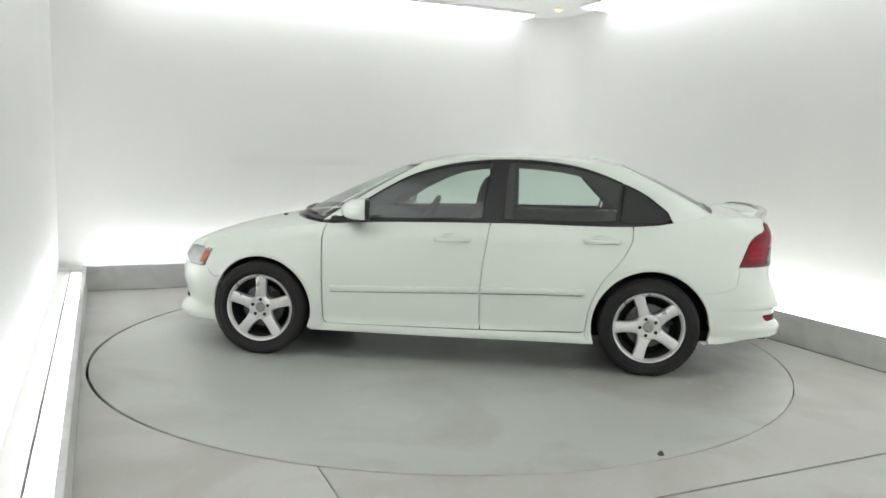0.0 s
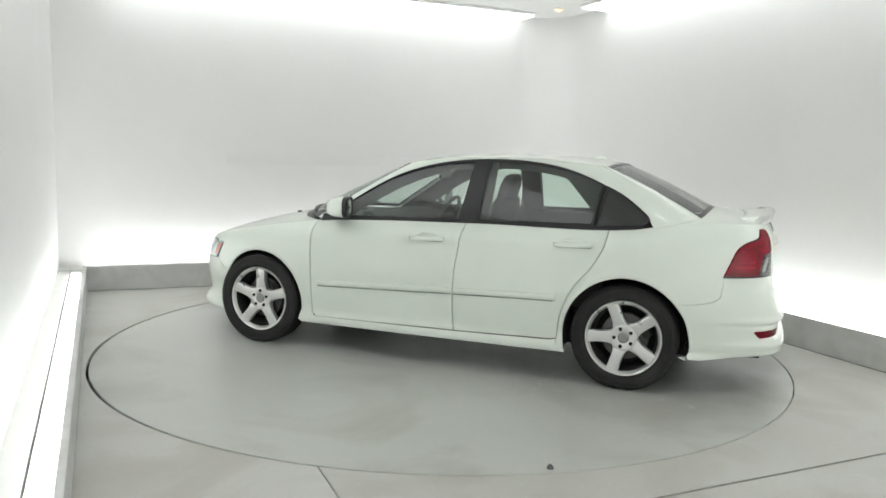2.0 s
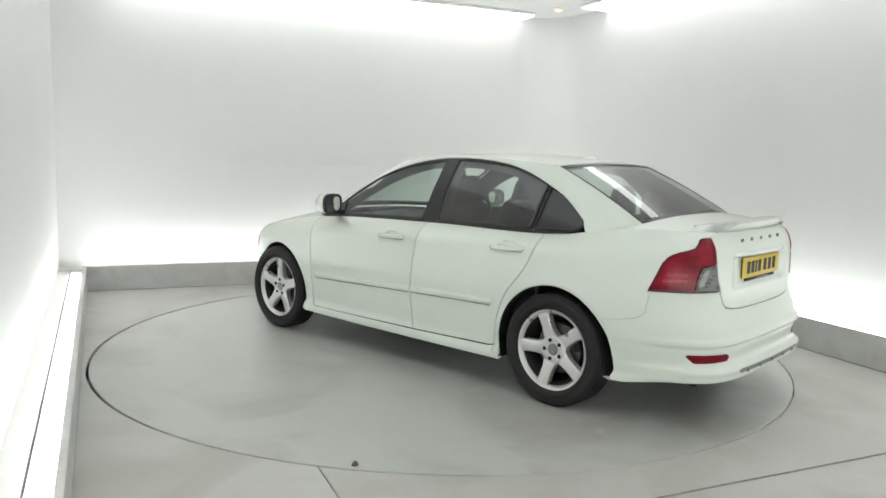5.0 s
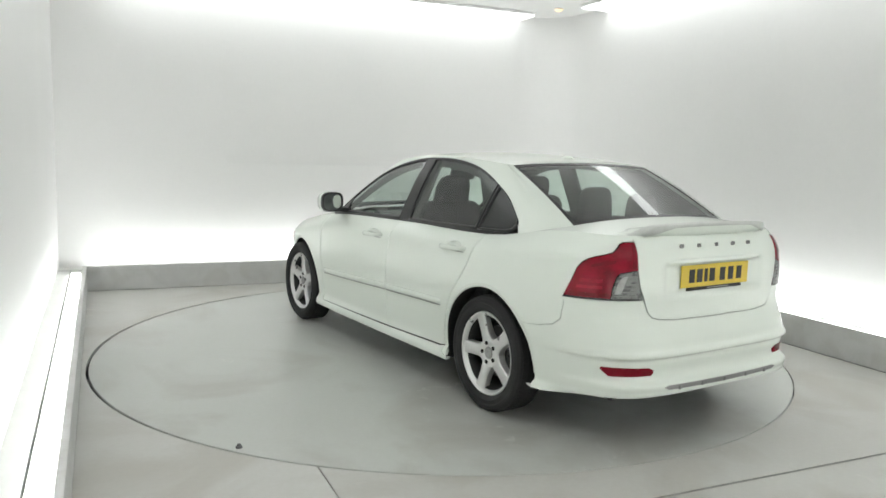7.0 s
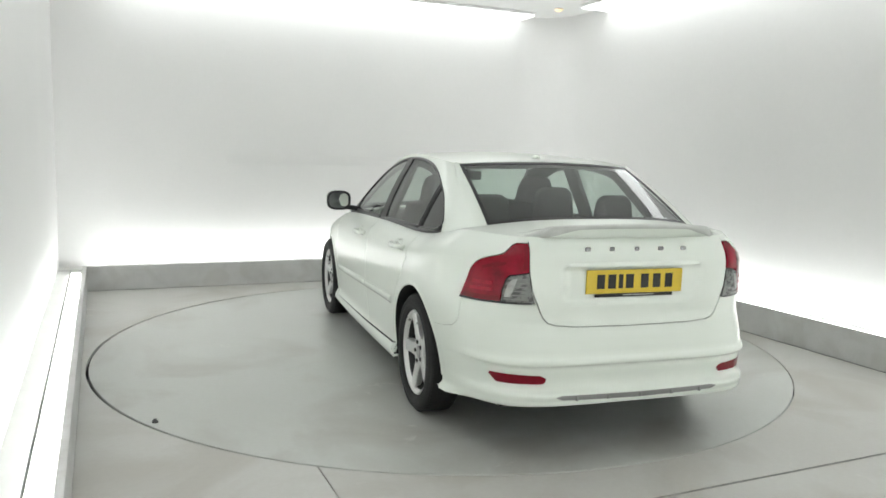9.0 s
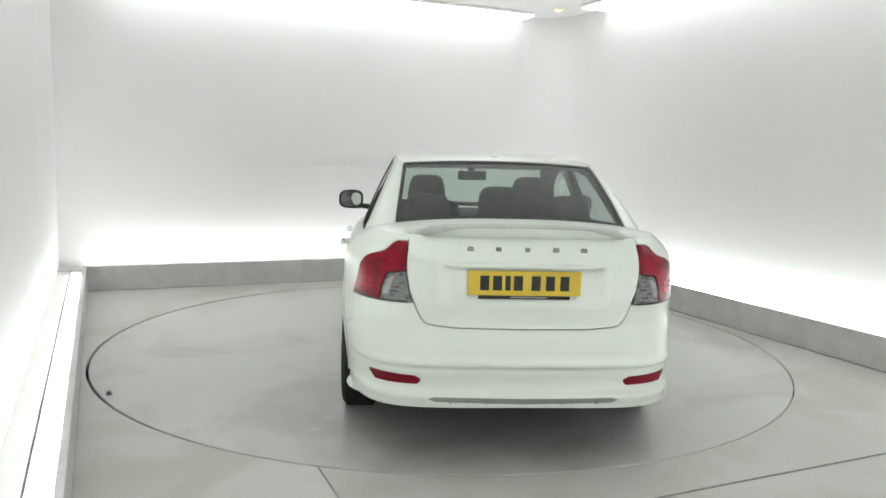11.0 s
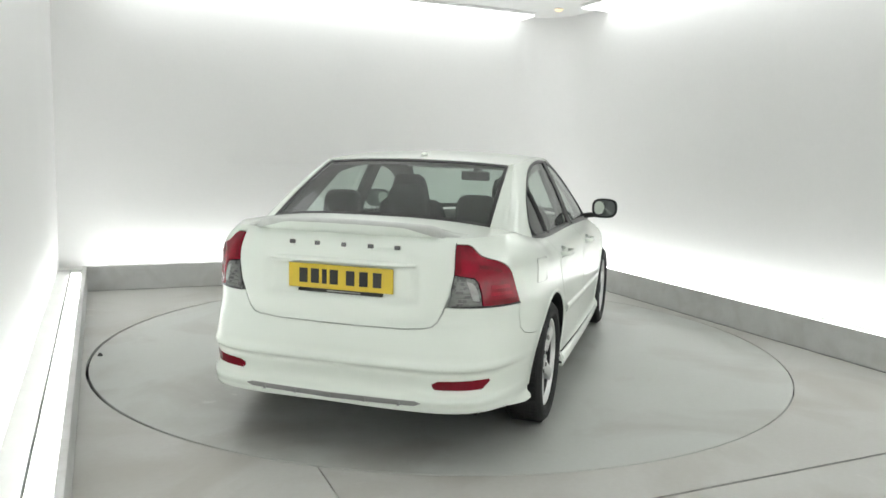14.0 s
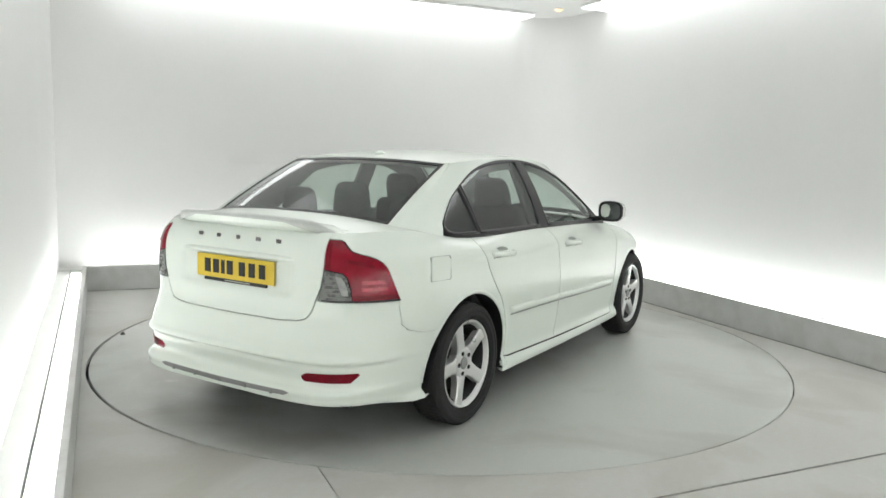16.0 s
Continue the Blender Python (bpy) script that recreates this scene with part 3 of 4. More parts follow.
def build_wheel(car, phase):
    """An alloy wheel with five spokes; its outer face looks to +y."""
    bm = bmesh.new()
    revolve(bm, [(0.230, -0.10), (0.200, -0.095), (0.193, -0.02), (0.207, 0.045), (0.2175, 0.060), (0.222, 0.066), (0.2305, 0.068), (0.234, 0.060), (0.233, 0.045)], 64)
    bmesh.ops.recalc_face_normals(bm, faces=bm.faces)
    wheel = part("wheel", bm, M_ALLOY, car, "silver five-spoke alloy wheel", smooth="crease")
    bm = bmesh.new()
    revolve(bm, [(0.186, -0.086), (0.188, -0.02), (0.198, 0.035), (0.206, 0.046)], 64)
    bmesh.ops.recalc_face_normals(bm, faces=bm.faces)
    part("inner_barrel", bm, M_DARKIRON, wheel, "dark inner barrel of the wheel", smooth=True)
    bm = bmesh.new()
    revolve(bm, [(0.230, -0.10), (0.262, -0.112), (0.298, -0.108), (0.316, -0.09), (0.322, -0.06), (0.3235, 0.0), (0.322, 0.042), (0.316, 0.066), (0.300, 0.082), (0.284, 0.086), (0.280, 0.083), (0.258, 0.084), (0.241, 0.074), (0.232, 0.060)], 72)
    for r in (-0.07, -0.03, 0.01, 0.045):
        for k in range(72):
            a = 2 * math.pi * (k + 0.5) / 72
            mm = Matrix.Rotation(-a, 4, "Y") @ Matrix.Translation((0.3225, r, 0))
            c = [bm.verts.new(mm @ Vector((x * 0.002, y * 0.015, z * 0.011))) for x in (-1, 1) for y in (-1, 1) for z in (-1, 1)]
            for f in ((4, 6, 7, 5), (0, 4, 5, 1), (2, 3, 7, 6), (0, 2, 6, 4), (1, 5, 7, 3)):
                bm.faces.new([c[i] for i in f])
    bmesh.ops.recalc_face_normals(bm, faces=bm.faces)
    part("tyre", bm, M_RUBBER, wheel, "black rubber tyre with worn sidewall", smooth=False)
    for k in range(5):
        bm = bmesh.new()
        a = radians(phase + 72 * k)
        # spoke outline: radius, half-width, outer y, depth
        rows = []
        for r, w, y, d in ((0.040, 0.050, 0.034, 0.045), (0.070, 0.045, 0.043, 0.045), (0.090, 0.0385, 0.048, 0.043), (0.110, 0.0345, 0.051, 0.042), (0.140, 0.0335, 0.053, 0.040), (0.170, 0.0345, 0.055, 0.038), (0.195, 0.0365, 0.057, 0.034), (0.2205, 0.039, 0.0585, 0.026)):
            pts = [(r, y - d, -w * 1.08), (r, y - 0.020, -w * 1.02), (r, y - 0.006, -w), (r, y - 0.0015, -w + 0.004), (r, y, -w + 0.009), (r, y + 0.001, 0), (r, y, w - 0.009), (r, y - 0.0015, w - 0.004), (r, y - 0.006, w), (r, y - 0.020, w * 1.02), (r, y - d, w * 1.08)]
            rows.append([bm.verts.new(p) for p in pts])
        for r0, r1 in zip(rows, rows[1:]):
            for i in range(10):
                bm.faces.new((r0[i], r0[i + 1], r1[i + 1], r1[i]))
        bm.faces.new(rows[-1])
        bmesh.ops.recalc_face_normals(bm, faces=bm.faces)
        bmesh.ops.transform(bm, matrix=Matrix.Rotation(-a, 4, "Y"), verts=bm.verts)
        part("spoke", bm, M_ALLOY, wheel, smooth="crease")
        bm = bmesh.new()
        b = radians(phase + 72 * k)
        bmesh.ops.create_cone(bm, cap_ends=True, segments=6, radius1=0.0135, radius2=0.012, depth=0.02, matrix=Matrix.Translation((0.056 * math.cos(b), 0.0415, 0.056 * math.sin(b))) @ Matrix.Rotation(radians(-90), 4, "X"))
        part("wheel_bolt", bm, M_DARKIRON, wheel)
    bm = bmesh.new()
    revolve(bm, [(0.086, 0.0), (0.086, 0.036), (0.081, 0.045), (0.072, 0.0475), (0.040, 0.0465), (0.034, 0.044)], 40)
    bmesh.ops.recalc_face_normals(bm, faces=bm.faces)
    part("hub", bm, M_ALLOY, wheel, smooth=True)
    bm = bmesh.new()
    revolve(bm, [(0.034, 0.036), (0.033, 0.048), (0.029, 0.051), (0.024, 0.050), (0.001, 0.0515)], 32)
    bmesh.ops.recalc_face_normals(bm, faces=bm.faces)
    part("centre_cap", bm, M_CAP, wheel, "dark centre cap", smooth=True)
    bm = bmesh.new()
    revolve(bm, [(0.145, -0.045), (0.145, -0.020), (0.143, -0.018), (0.085, -0.018), (0.080, 0.0), (0.001, 0.0)], 48)
    bmesh.ops.recalc_face_normals(bm, faces=bm.faces)
    part("brake_disc", bm, M_IRON, wheel, smooth=False)
    bm = bmesh.new()
    revolve(bm, [(0.197, -0.085), (0.001, -0.085)], 40)
    part("brake_shield", bm, M_INNER, wheel)
    bm = bmesh.new()
    soft_box(bm, (-0.115, -0.02, 0.06), (0.06, 0.05, 0.12), 0.012, Matrix.Rotation(radians(28), 4, "Y"))
    part("brake_caliper", bm, M_DARKIRON, wheel)
    return wheel


# ---------------------------------------------------------------- the car
CAR = new("car")
tagged(CAR, "white four-door sedan car with silver alloy wheels on a turntable", "car")
G = 0.0034
DOORS = {}
AXF, AXR = 2.612, -0.010
ARF, ARR = 0.360, 0.376


def edge(x0, x1, n=24, d=0.0):
    """Points along the rim of the lower body from x0 to x1, in side-view x, z."""
    return [(x, float(rim(s_of(x))) - d) for x in np.linspace(x0, x1, n)]


def build_body():
    LR = (1, -1)
    door_front = [(2.166, .915), (2.170, .78), (2.168, .603), (2.168, .31), (2.160, .265), (2.135, .250)]
    b_line = [(1.090, .262), (1.096, .35), (1.098, .505), (1.085, .68), (1.068, .78), (1.044, .968)]
    r_line = [(0.400, .290), (0.388, .40), (.372, .465), (.335, .56), (.291, .636), (.215, .725), (.162, .805), (.128, .88), (.110, .985)]
    shift = lambda pts, dx, dz=0.0: [(x + dx, z + dz) for x, z in pts]
    for sd in LR:
        # doors
        poly = shift(door_front, -G) + shift(b_line, G) + edge(1.044 + G, 2.162, 24)
        DOORS["front", sd] = panel("front_door", low, on_low(poly), M_PAINT, CAR, sides=(sd,))
        poly = [p for p in shift(b_line[::-1], -G)] + [(.44, .274), (.41, .280)] + shift(r_line, G) + edge(.115, 1.036, 20)
        DOORS["rear", sd] = panel("rear_door", low, on_low(poly), M_PAINT, CAR, sides=(sd,))
        # front wing
        poly = [(2.172, .21)] + [(2.172, .25), (2.174, .40), (2.174, .60), (2.175, .78), (2.172, .915)] + edge(2.172, 3.12, 26) + [(3.08, .70), (2.985, .705), (3.045, .60), (3.043, .583), (2.978, .514)] + arc(AXF, WHEEL_Z, ARF, 34, 180 + 18, 34) + [(2.262, .21)]
        panel("front_wing", low, on_low(poly), M_PAINT, CAR, sides=(sd,))
        # quarter panel
        seam = [(-.36, .566), (-.42, .572), (-.50, .590), (-.545, .622), (-.565, .70), (-.58, .735)]
        sseam = on_low(seam)
        tail_edge = [(.8955, .742), (.830, .887), (.806, .916), (.777, .935), (.741, .948), (.701, .957), (.661, .970), (.644, .988), (.625, 1.009), (.602, 1.018), (.546, 1.018)]
        top = [(float(s), float(rim(s))) for s in np.linspace(.546, float(s_of(.105)), 44)]
        poly = sseam[:-1] + tail_edge + top + on_low(shift(r_line[::-1], -G)) + on_low([(.405, .205), (.345, .205)] + arc(AXR, WHEEL_Z, ARR, -2, 140, 34))
        panel("quarter_panel", low, poly, M_PAINT, CAR, sides=(sd,))
        # sill skirt
        poly = [(2.255, .196), (2.255, .218), (2.169, .218), (2.169, .285), (2.158, .262), (2.13, .247), (1.1, .256), (.44, .268), (.405, .276), (.402, .24), (.345, .215), (.345, .203)]
        panel("sill_skirt", low, on_low(poly), M_PAINT, CAR, dv=0.01, out=0.004, sides=(sd,), lip=0.03)
        # dark seal between doors and sill
        panel("sill_seal", low, on_low([(2.160, .235), (2.160, .275), (1.1, .280), (.412, .292), (.412, .255), (1.1, .245)]), M_INNER, CAR, dv=0.02, out=-0.009, lip=0.0, sides=(sd,))
        # rubbing strips
        for pts in ([(2.112, .487), (1.106, .524)], [(1.088, .524), (.70, .536), (.412, .540)]):
            bm = bmesh.new()
            rows = []
            xs = np.linspace(pts[0][0], pts[-1][0], 30)
            for k, x in enumerate(xs):
                zc = float(np.interp(-x, [-p[0] for p in pts], [p[1] for p in pts]))
                end = 0.55 if k in (0, len(xs) - 1) else 1.0
                row = []
                for dz, o in ((.0225, -.004), (.0220, .004), (.018, .012), (.008, .0155), (-.006, .015), (-.014, .012), (-.0195, .003), (-.0200, -.004)):
                    c = low(float(s_of(x)), zc + dz, o * end if o > 0 else o)
                    row.append((float(c[0]), sd * float(c[1]), float(c[2])))
                rows.append(row)
            loft(bm, rows)
            face_out(bm)
            part("side_moulding", bm, M_PAINT, CAR, "white rubbing strip along the doors", smooth=True)
        # thin grey lines stand in for the shade below the strips
        panel("moulding_shade", low, on_low([(2.112, .467), (2.110, .4615), (1.106, .4985), (1.106, .504)]), M_SHADE_GAP, CAR, dv=0.01, out=0.0035, lip=0.004, sides=(sd,))
        panel("moulding_shade", low, on_low([(1.088, .504), (1.088, .4985), (.70, .5105), (.43, .5145), (.43, .520), (.70, .516)]), M_SHADE_GAP, CAR, dv=0.01, out=0.0035, lip=0.004, sides=(sd,))
        # arch lip
        for cx, r, a0, a1 in ((AXF, ARF, 198, -22), (AXR, ARR, 182, -16)):
            bm = bmesh.new()
            rows = []
            for x, z in arc(cx, WHEEL_Z, r, a0, a1, 40):
                n = (np.array([x, z]) - (cx, WHEEL_Z)) / r
                s = float(s_of(x))
                o = low(s, z, 0.0)
                pts = []
                for dr, dy in ((0.018, 0.0015), (0.009, 0.007), (0.0, 0.006), (-0.004, 0.0), (-0.004, -0.03), (0.02, -0.14), (0.02, -0.30)):
                    pts.append(bm.verts.new((o[0] + n[0] * dr, sd * (o[1] + dy), z + n[1] * dr)))
                rows.append(pts)
            for a, b in zip(rows, rows[1:]):
                for i in range(len(a) - 1):
                    f = bm.faces.new((a[i], a[i + 1], b[i + 1], b[i]))
                    f.material_index = 1 if i >= 3 else 0
            part("wheel_arch", bm, [M_PAINT, M_INNER], CAR, smooth=True)
            bm = bmesh.new()
            bmesh.ops.create_cone(bm, cap_ends=True, segments=40, radius1=0.395, radius2=0.395, depth=0.02, matrix=Matrix.Translation((cx, sd * 0.55, WHEEL_Z + 0.01)) @ Matrix.Rotation(radians(90), 4, "X"))
            bmesh.ops.bisect_plane(bm, geom=bm.verts[:] + bm.edges[:] + bm.faces[:], plane_co=(0, 0, .2), plane_no=(0, 0, -1), clear_outer=True)
            part("wheel_well", bm, M_INNER, CAR)
        # tail lamp
        red = [(.545, 1.0135), (.600, 1.0135), (.621, 1.0045), (.639, .984), (.657, .965), (.699, .952), (.739, .943), (.774, .930), (.802, .911), (.825, .884), (.8915, .742), (.664, .741), (.657, .80), (.640, .852), (.622, .872), (.533, .886)]
        lamp = panel("tail_lamp", low, red, M_RED, CAR, du=0.02, dv=0.02, out=0.004, lip=0.02, sides=(sd,), label="red wraparound tail lamp lens")
        panel("reversing_lens", low, [(.532, .880), (.618, .866), (.634, .848), (.651, .798), (.658, .741), (.503, .741), (.521, .80)], M_CLEARLENS, lamp, du=0.02, dv=0.02, out=0.003, lip=0.02, sides=(sd,), label="clear ribbed reversing lens")
        for k in range(6):
            z = .757 + .019 * k
            panel("lens_rib", low, [(.536 + .0012 * k, z), (.645 - .004 * k, z), (.645 - .004 * k, z + .006), (.536 + .0012 * k, z + .006)], M_RIB, lamp, du=0.05, dv=0.02, out=0.006, lip=0.006, sides=(sd,))
        # pale highlight painted on the clear lens, and the red lens's bright and dark bands
        panel("reversing_glint", low, [(.585, .858), (.612, .850), (.628, .828), (.642, .785), (.644, .768), (.615, .772), (.604, .80), (.592, .835)], M_LENSGLINT, lamp, du=0.02, dv=0.02, out=0.0068, lip=0.006, sides=(sd,), label="pale highlight painted on the reversing lens")
        # brighter red bars painted as highlights across the red lens
        panel("lens_highlight", low, [(.70, .820), (.815, .820), (.808, .838), (.70, .838)], M_REDGLINT, lamp, du=0.02, dv=0.02, out=0.006, lip=0.006, sides=(sd,))
        panel("lens_highlight", low, [(.70, .790), (.828, .790), (.822, .806), (.70, .806)], M_REDGLINT, lamp, du=0.02, dv=0.02, out=0.006, lip=0.006, sides=(sd,))
        panel("lens_shade", low, [(.548, 1.008), (.566, 1.008), (.560, .892), (.540, .893)], M_REDDEEP, lamp, du=0.02, dv=0.02, out=0.006, lip=0.006, sides=(sd,))
        panel("lens_shade", low, [(.665, .770), (.860, .770), (.872, .752), (.667, .752)], M_REDDEEP, lamp, du=0.02, dv=0.02, out=0.006, lip=0.006, sides=(sd,))
        panel("lens_shade", low, [(.640, .930), (.690, .926), (.760, .905), (.755, .893), (.70, .906), (.646, .915)], M_REDDEEP, lamp, du=0.02, dv=0.02, out=0.006, lip=0.006, sides=(sd,))
        panel("lamp_base", low, [(.52, .738), (.896, .738), (.89, .747), (.522, .747)], M_TRIM, lamp, du=0.03, dv=0.02, out=0.005, lip=0.02, sides=(sd,))
        panel("lamp_seat", low, [(.53, 1.02), (.61, 1.02), (.632, 1.01), (.65, .99), (.665, .974), (.703, .961), (.744, .952), (.78, .939), (.81, .920), (.836, .889), (.902, .738), (.514, .736)], M_INNER, lamp, out=-0.008, lip=0.0, sides=(sd,))
        # low reflector
        panel("rear_reflector", low, [(.478, .374), (.69, .374), (.732, .410), (.726, .419), (.60, .418), (.49, .414), (.462, .400), (.464, .386)], M_REDDEEP, CAR, du=0.02, dv=0.01, out=0.002, lip=0.01, sides=(sd,), label="slim red bumper reflector")
        # headlamp
        panel("headlamp", low, on_low([(2.992, .700), (3.08, .708), (3.17, .712), (3.24, .700), (3.26, .64), (3.20, .59), (3.09, .585), (3.06, .60)]), M_HEADLENS, CAR, du=0.03, dv=0.02, out=0.002, lip=0.02, sides=(sd,), label="clear headlamp with amber corner")
        panel("headlamp_rim", low, on_low([(2.982, .707), (3.08, .716), (3.17, .719), (3.246, .707), (3.267, .64), (3.206, .583), (3.085, .578), (3.05, .596)]), M_TRIM, CAR, du=0.03, dv=0.02, out=-0.001, lip=0.02, sides=(sd,))
        panel("fog_recess", low, on_low([(3.24, .318), (3.31, .322), (3.31, .345), (3.25, .350)]), M_INNER, CAR, du=0.03, dv=0.02, out=0.002, lip=0.008, sides=(sd,), label="dark fog lamp recess")
        panel("side_marker", low, on_low([(2.998, .694), (3.055, .695), (3.095, .605), (3.065, .602)]), M_AMBERLENS, CAR, du=0.03, dv=0.02, out=0.006, lip=0.008, sides=(sd,), label="red-orange corner lens of the headlamp")
    # rear bumper, over both sides
    top_l = [(0, .623), (.30, .626), (.402, .635), (.440, .645), (.463, .667), (.480, .701), (.495, .737), (.512, .7365), (.893, .7345)] + [(float(s_of(-.565)) - .003, .70), (float(s_of(-.545)) - .003, .6205), (float(s_of(-.50)) - .001, .5875)] + on_low([(-.42, .5695), (-.359, .5635)])
    poly = [(0, .282)] + top_l + on_low([(p[0], p[1]) for p in arc(AXR, WHEEL_Z, ARR, 140, 180 + 9, 18)]) + on_low([(-.392, .236), (-.46, .234), (-.58, .252)]) + [(.80, .268), (.5, .277)]
    panel("rear_bumper", low, poly, M_PAINT, CAR, dv=0.006, sides=LR, lip=0.03)
    panel("bumper_slot", low, [(0, .299), (.40, .307), (.43, .321), (.40, .329), (0, .325)], M_GREYTRIM, CAR, du=0.03, dv=0.01, out=0.003, sides=LR, lip=0.01, label="dark slot in the rear bumper")
    for s in (-.33, -.17, 0.0, .17, .33):
        bm = bmesh.new()
        c = low(abs(s), .313, .004)
        soft_box(bm, (c[0], math.copysign(c[1], s) if s else 0, .313), (.012, .012, .022), .003)
        part("slot_bar", bm, M_GREYTRIM, CAR)
    # front bumper
    poly = [(S_END, .20), (S_END, .52)] + [(float(s_of(3.33)), .55), (float(s_of(3.20)), .583)] + on_low([(3.09, .578), (3.045, .585), (2.982, .51)]) + on_low(arc(AXF, WHEEL_Z, ARF, 33, -18, 14)) + on_low([(2.95, .20)])
    panel("front_bumper", low, poly, M_PAINT, CAR, sides=LR, lip=0.03)
    panel("grille", low, [(S_END, .53), (S_END, .668), (float(s_of(3.365)), .665), (float(s_of(3.345)), .60), (float(s_of(3.36)), .535)], M_TRIM, CAR, sides=LR, out=0.004, label="black radiator grille")
    panel("nose_panel", low, [(float(s_of(3.362)), .54), (float(s_of(3.343)), .60), (float(s_of(3.362)), .668), (S_END, .672), (S_END, .685)] + [(float(s), float(rim(s))) for s in np.linspace(S_END - .01, float(s_of(3.12)), 16)] + on_low([(3.10, .715), (3.18, .718), (3.248, .705), (3.268, .64), (3.21, .585)]) + [(float(s_of(3.33)), .552)], M_PAINT, CAR, sides=LR)
    # boot lid
    lid = [(0, .628), (.30, .631), (.400, .640), (.436, .650), (.458, .671), (.476, .706), (.492, .748), (.515, .80), (.527, .87), (.535, .95), (.541, 1.02)] + [(float(s), float(rim(s))) for s in np.linspace(.55, 0, 14)]
    DOORS["boot"] = panel("boot_lid", low, lid, M_PAINT, CAR, du=0.02, dv=0.015, sides=LR)
    edge_r = [tuple(low(s, rim(s))[:2]) for s in np.linspace(0, float(s_of(-.2)), 60)]
    base_r = [tuple(base_line(q)[:2]) for q in np.linspace(9.0, Q_END, 40)]
    panel("boot_deck", field(boot_z), [(float(x), float(y)) for x, y in edge_r + base_r], M_PAINT, CAR, sides=LR, lip=0.0)
    # bonnet
    edge_f = [tuple(low(s, rim(s))[:2]) for s in np.linspace(S_END, float(s_of(2.12)), 70)]
    base_f = [tuple(base_line(q)[:2] + np.array([.045, 0])) for q in np.linspace(3.9, 0, 30)]
    panel("bonnet", field(bonnet_z), [(float(x), float(y)) for x, y in edge_f + base_f], M_PAINT, CAR, sides=LR)
    cowl = [(float(x), float(y)) for x, y in [tuple(base_line(q)[:2] + np.array([.07, 0])) for q in np.linspace(0, 3.7, 20)] + [tuple(base_line(q)[:2] - np.array([.03, 0])) for q in np.linspace(3.7, 0, 20)]]
    panel("cowl", field(lambda x, y: bonnet_z(x, y) - 0.014), cowl, M_TRIM, CAR, sides=LR, lip=0.0, label="black plastic windscreen cowl")
    # roof
    tl = [tuple(float(c) for c in top_line(q)[:2]) for q in np.linspace(0, Q_END, 90)]
    panel("roof", field(roof), tl, M_PAINT, CAR, sides=LR, lip=0.012)
    panel("headlining", field(lambda x, y: roof(x, y) - 0.035), tl, M_LINING, CAR, sides=LR, lip=0.0, label="light grey headlining")
    # painted inner body behind the shut lines
    poly = [(0, .305), (.80, .29)] + on_low([(-.34, .24)]) + on_low(arc(AXR, WHEEL_Z, ARR + .01, 195, -15, 40)) + on_low([(.40, .23), (2.2, .23)]) + on_low(arc(AXF, WHEEL_Z, ARF + .01, 195, -15, 40)) + [(S_END, .25), (S_END, .66)] + [(float(s), float(rim(s)) - .02) for s in np.linspace(S_END, 0, 120)]
    panel("inner_body", low, poly, M_JAMB, CAR, du=0.05, dv=0.05, out=-0.02, lip=0.0, sides=LR)
    bm = bmesh.new()
    add_box(bm, -0.50, 3.0, -0.54, 0.54, 0.185, 0.24, 0.01)
    add_box(bm, 0.38, 2.22, -0.80, 0.80, 0.195, 0.235, 0.01)
    add_box(bm, -0.79, -0.36, -0.66, 0.66, 0.25, 0.29, 0.01)
    add_box(bm, 2.98, 3.24, -0.60, 0.60, 0.20, 0.24, 0.01)
    part("underbody", bm, M_INNER, CAR)


build_body()


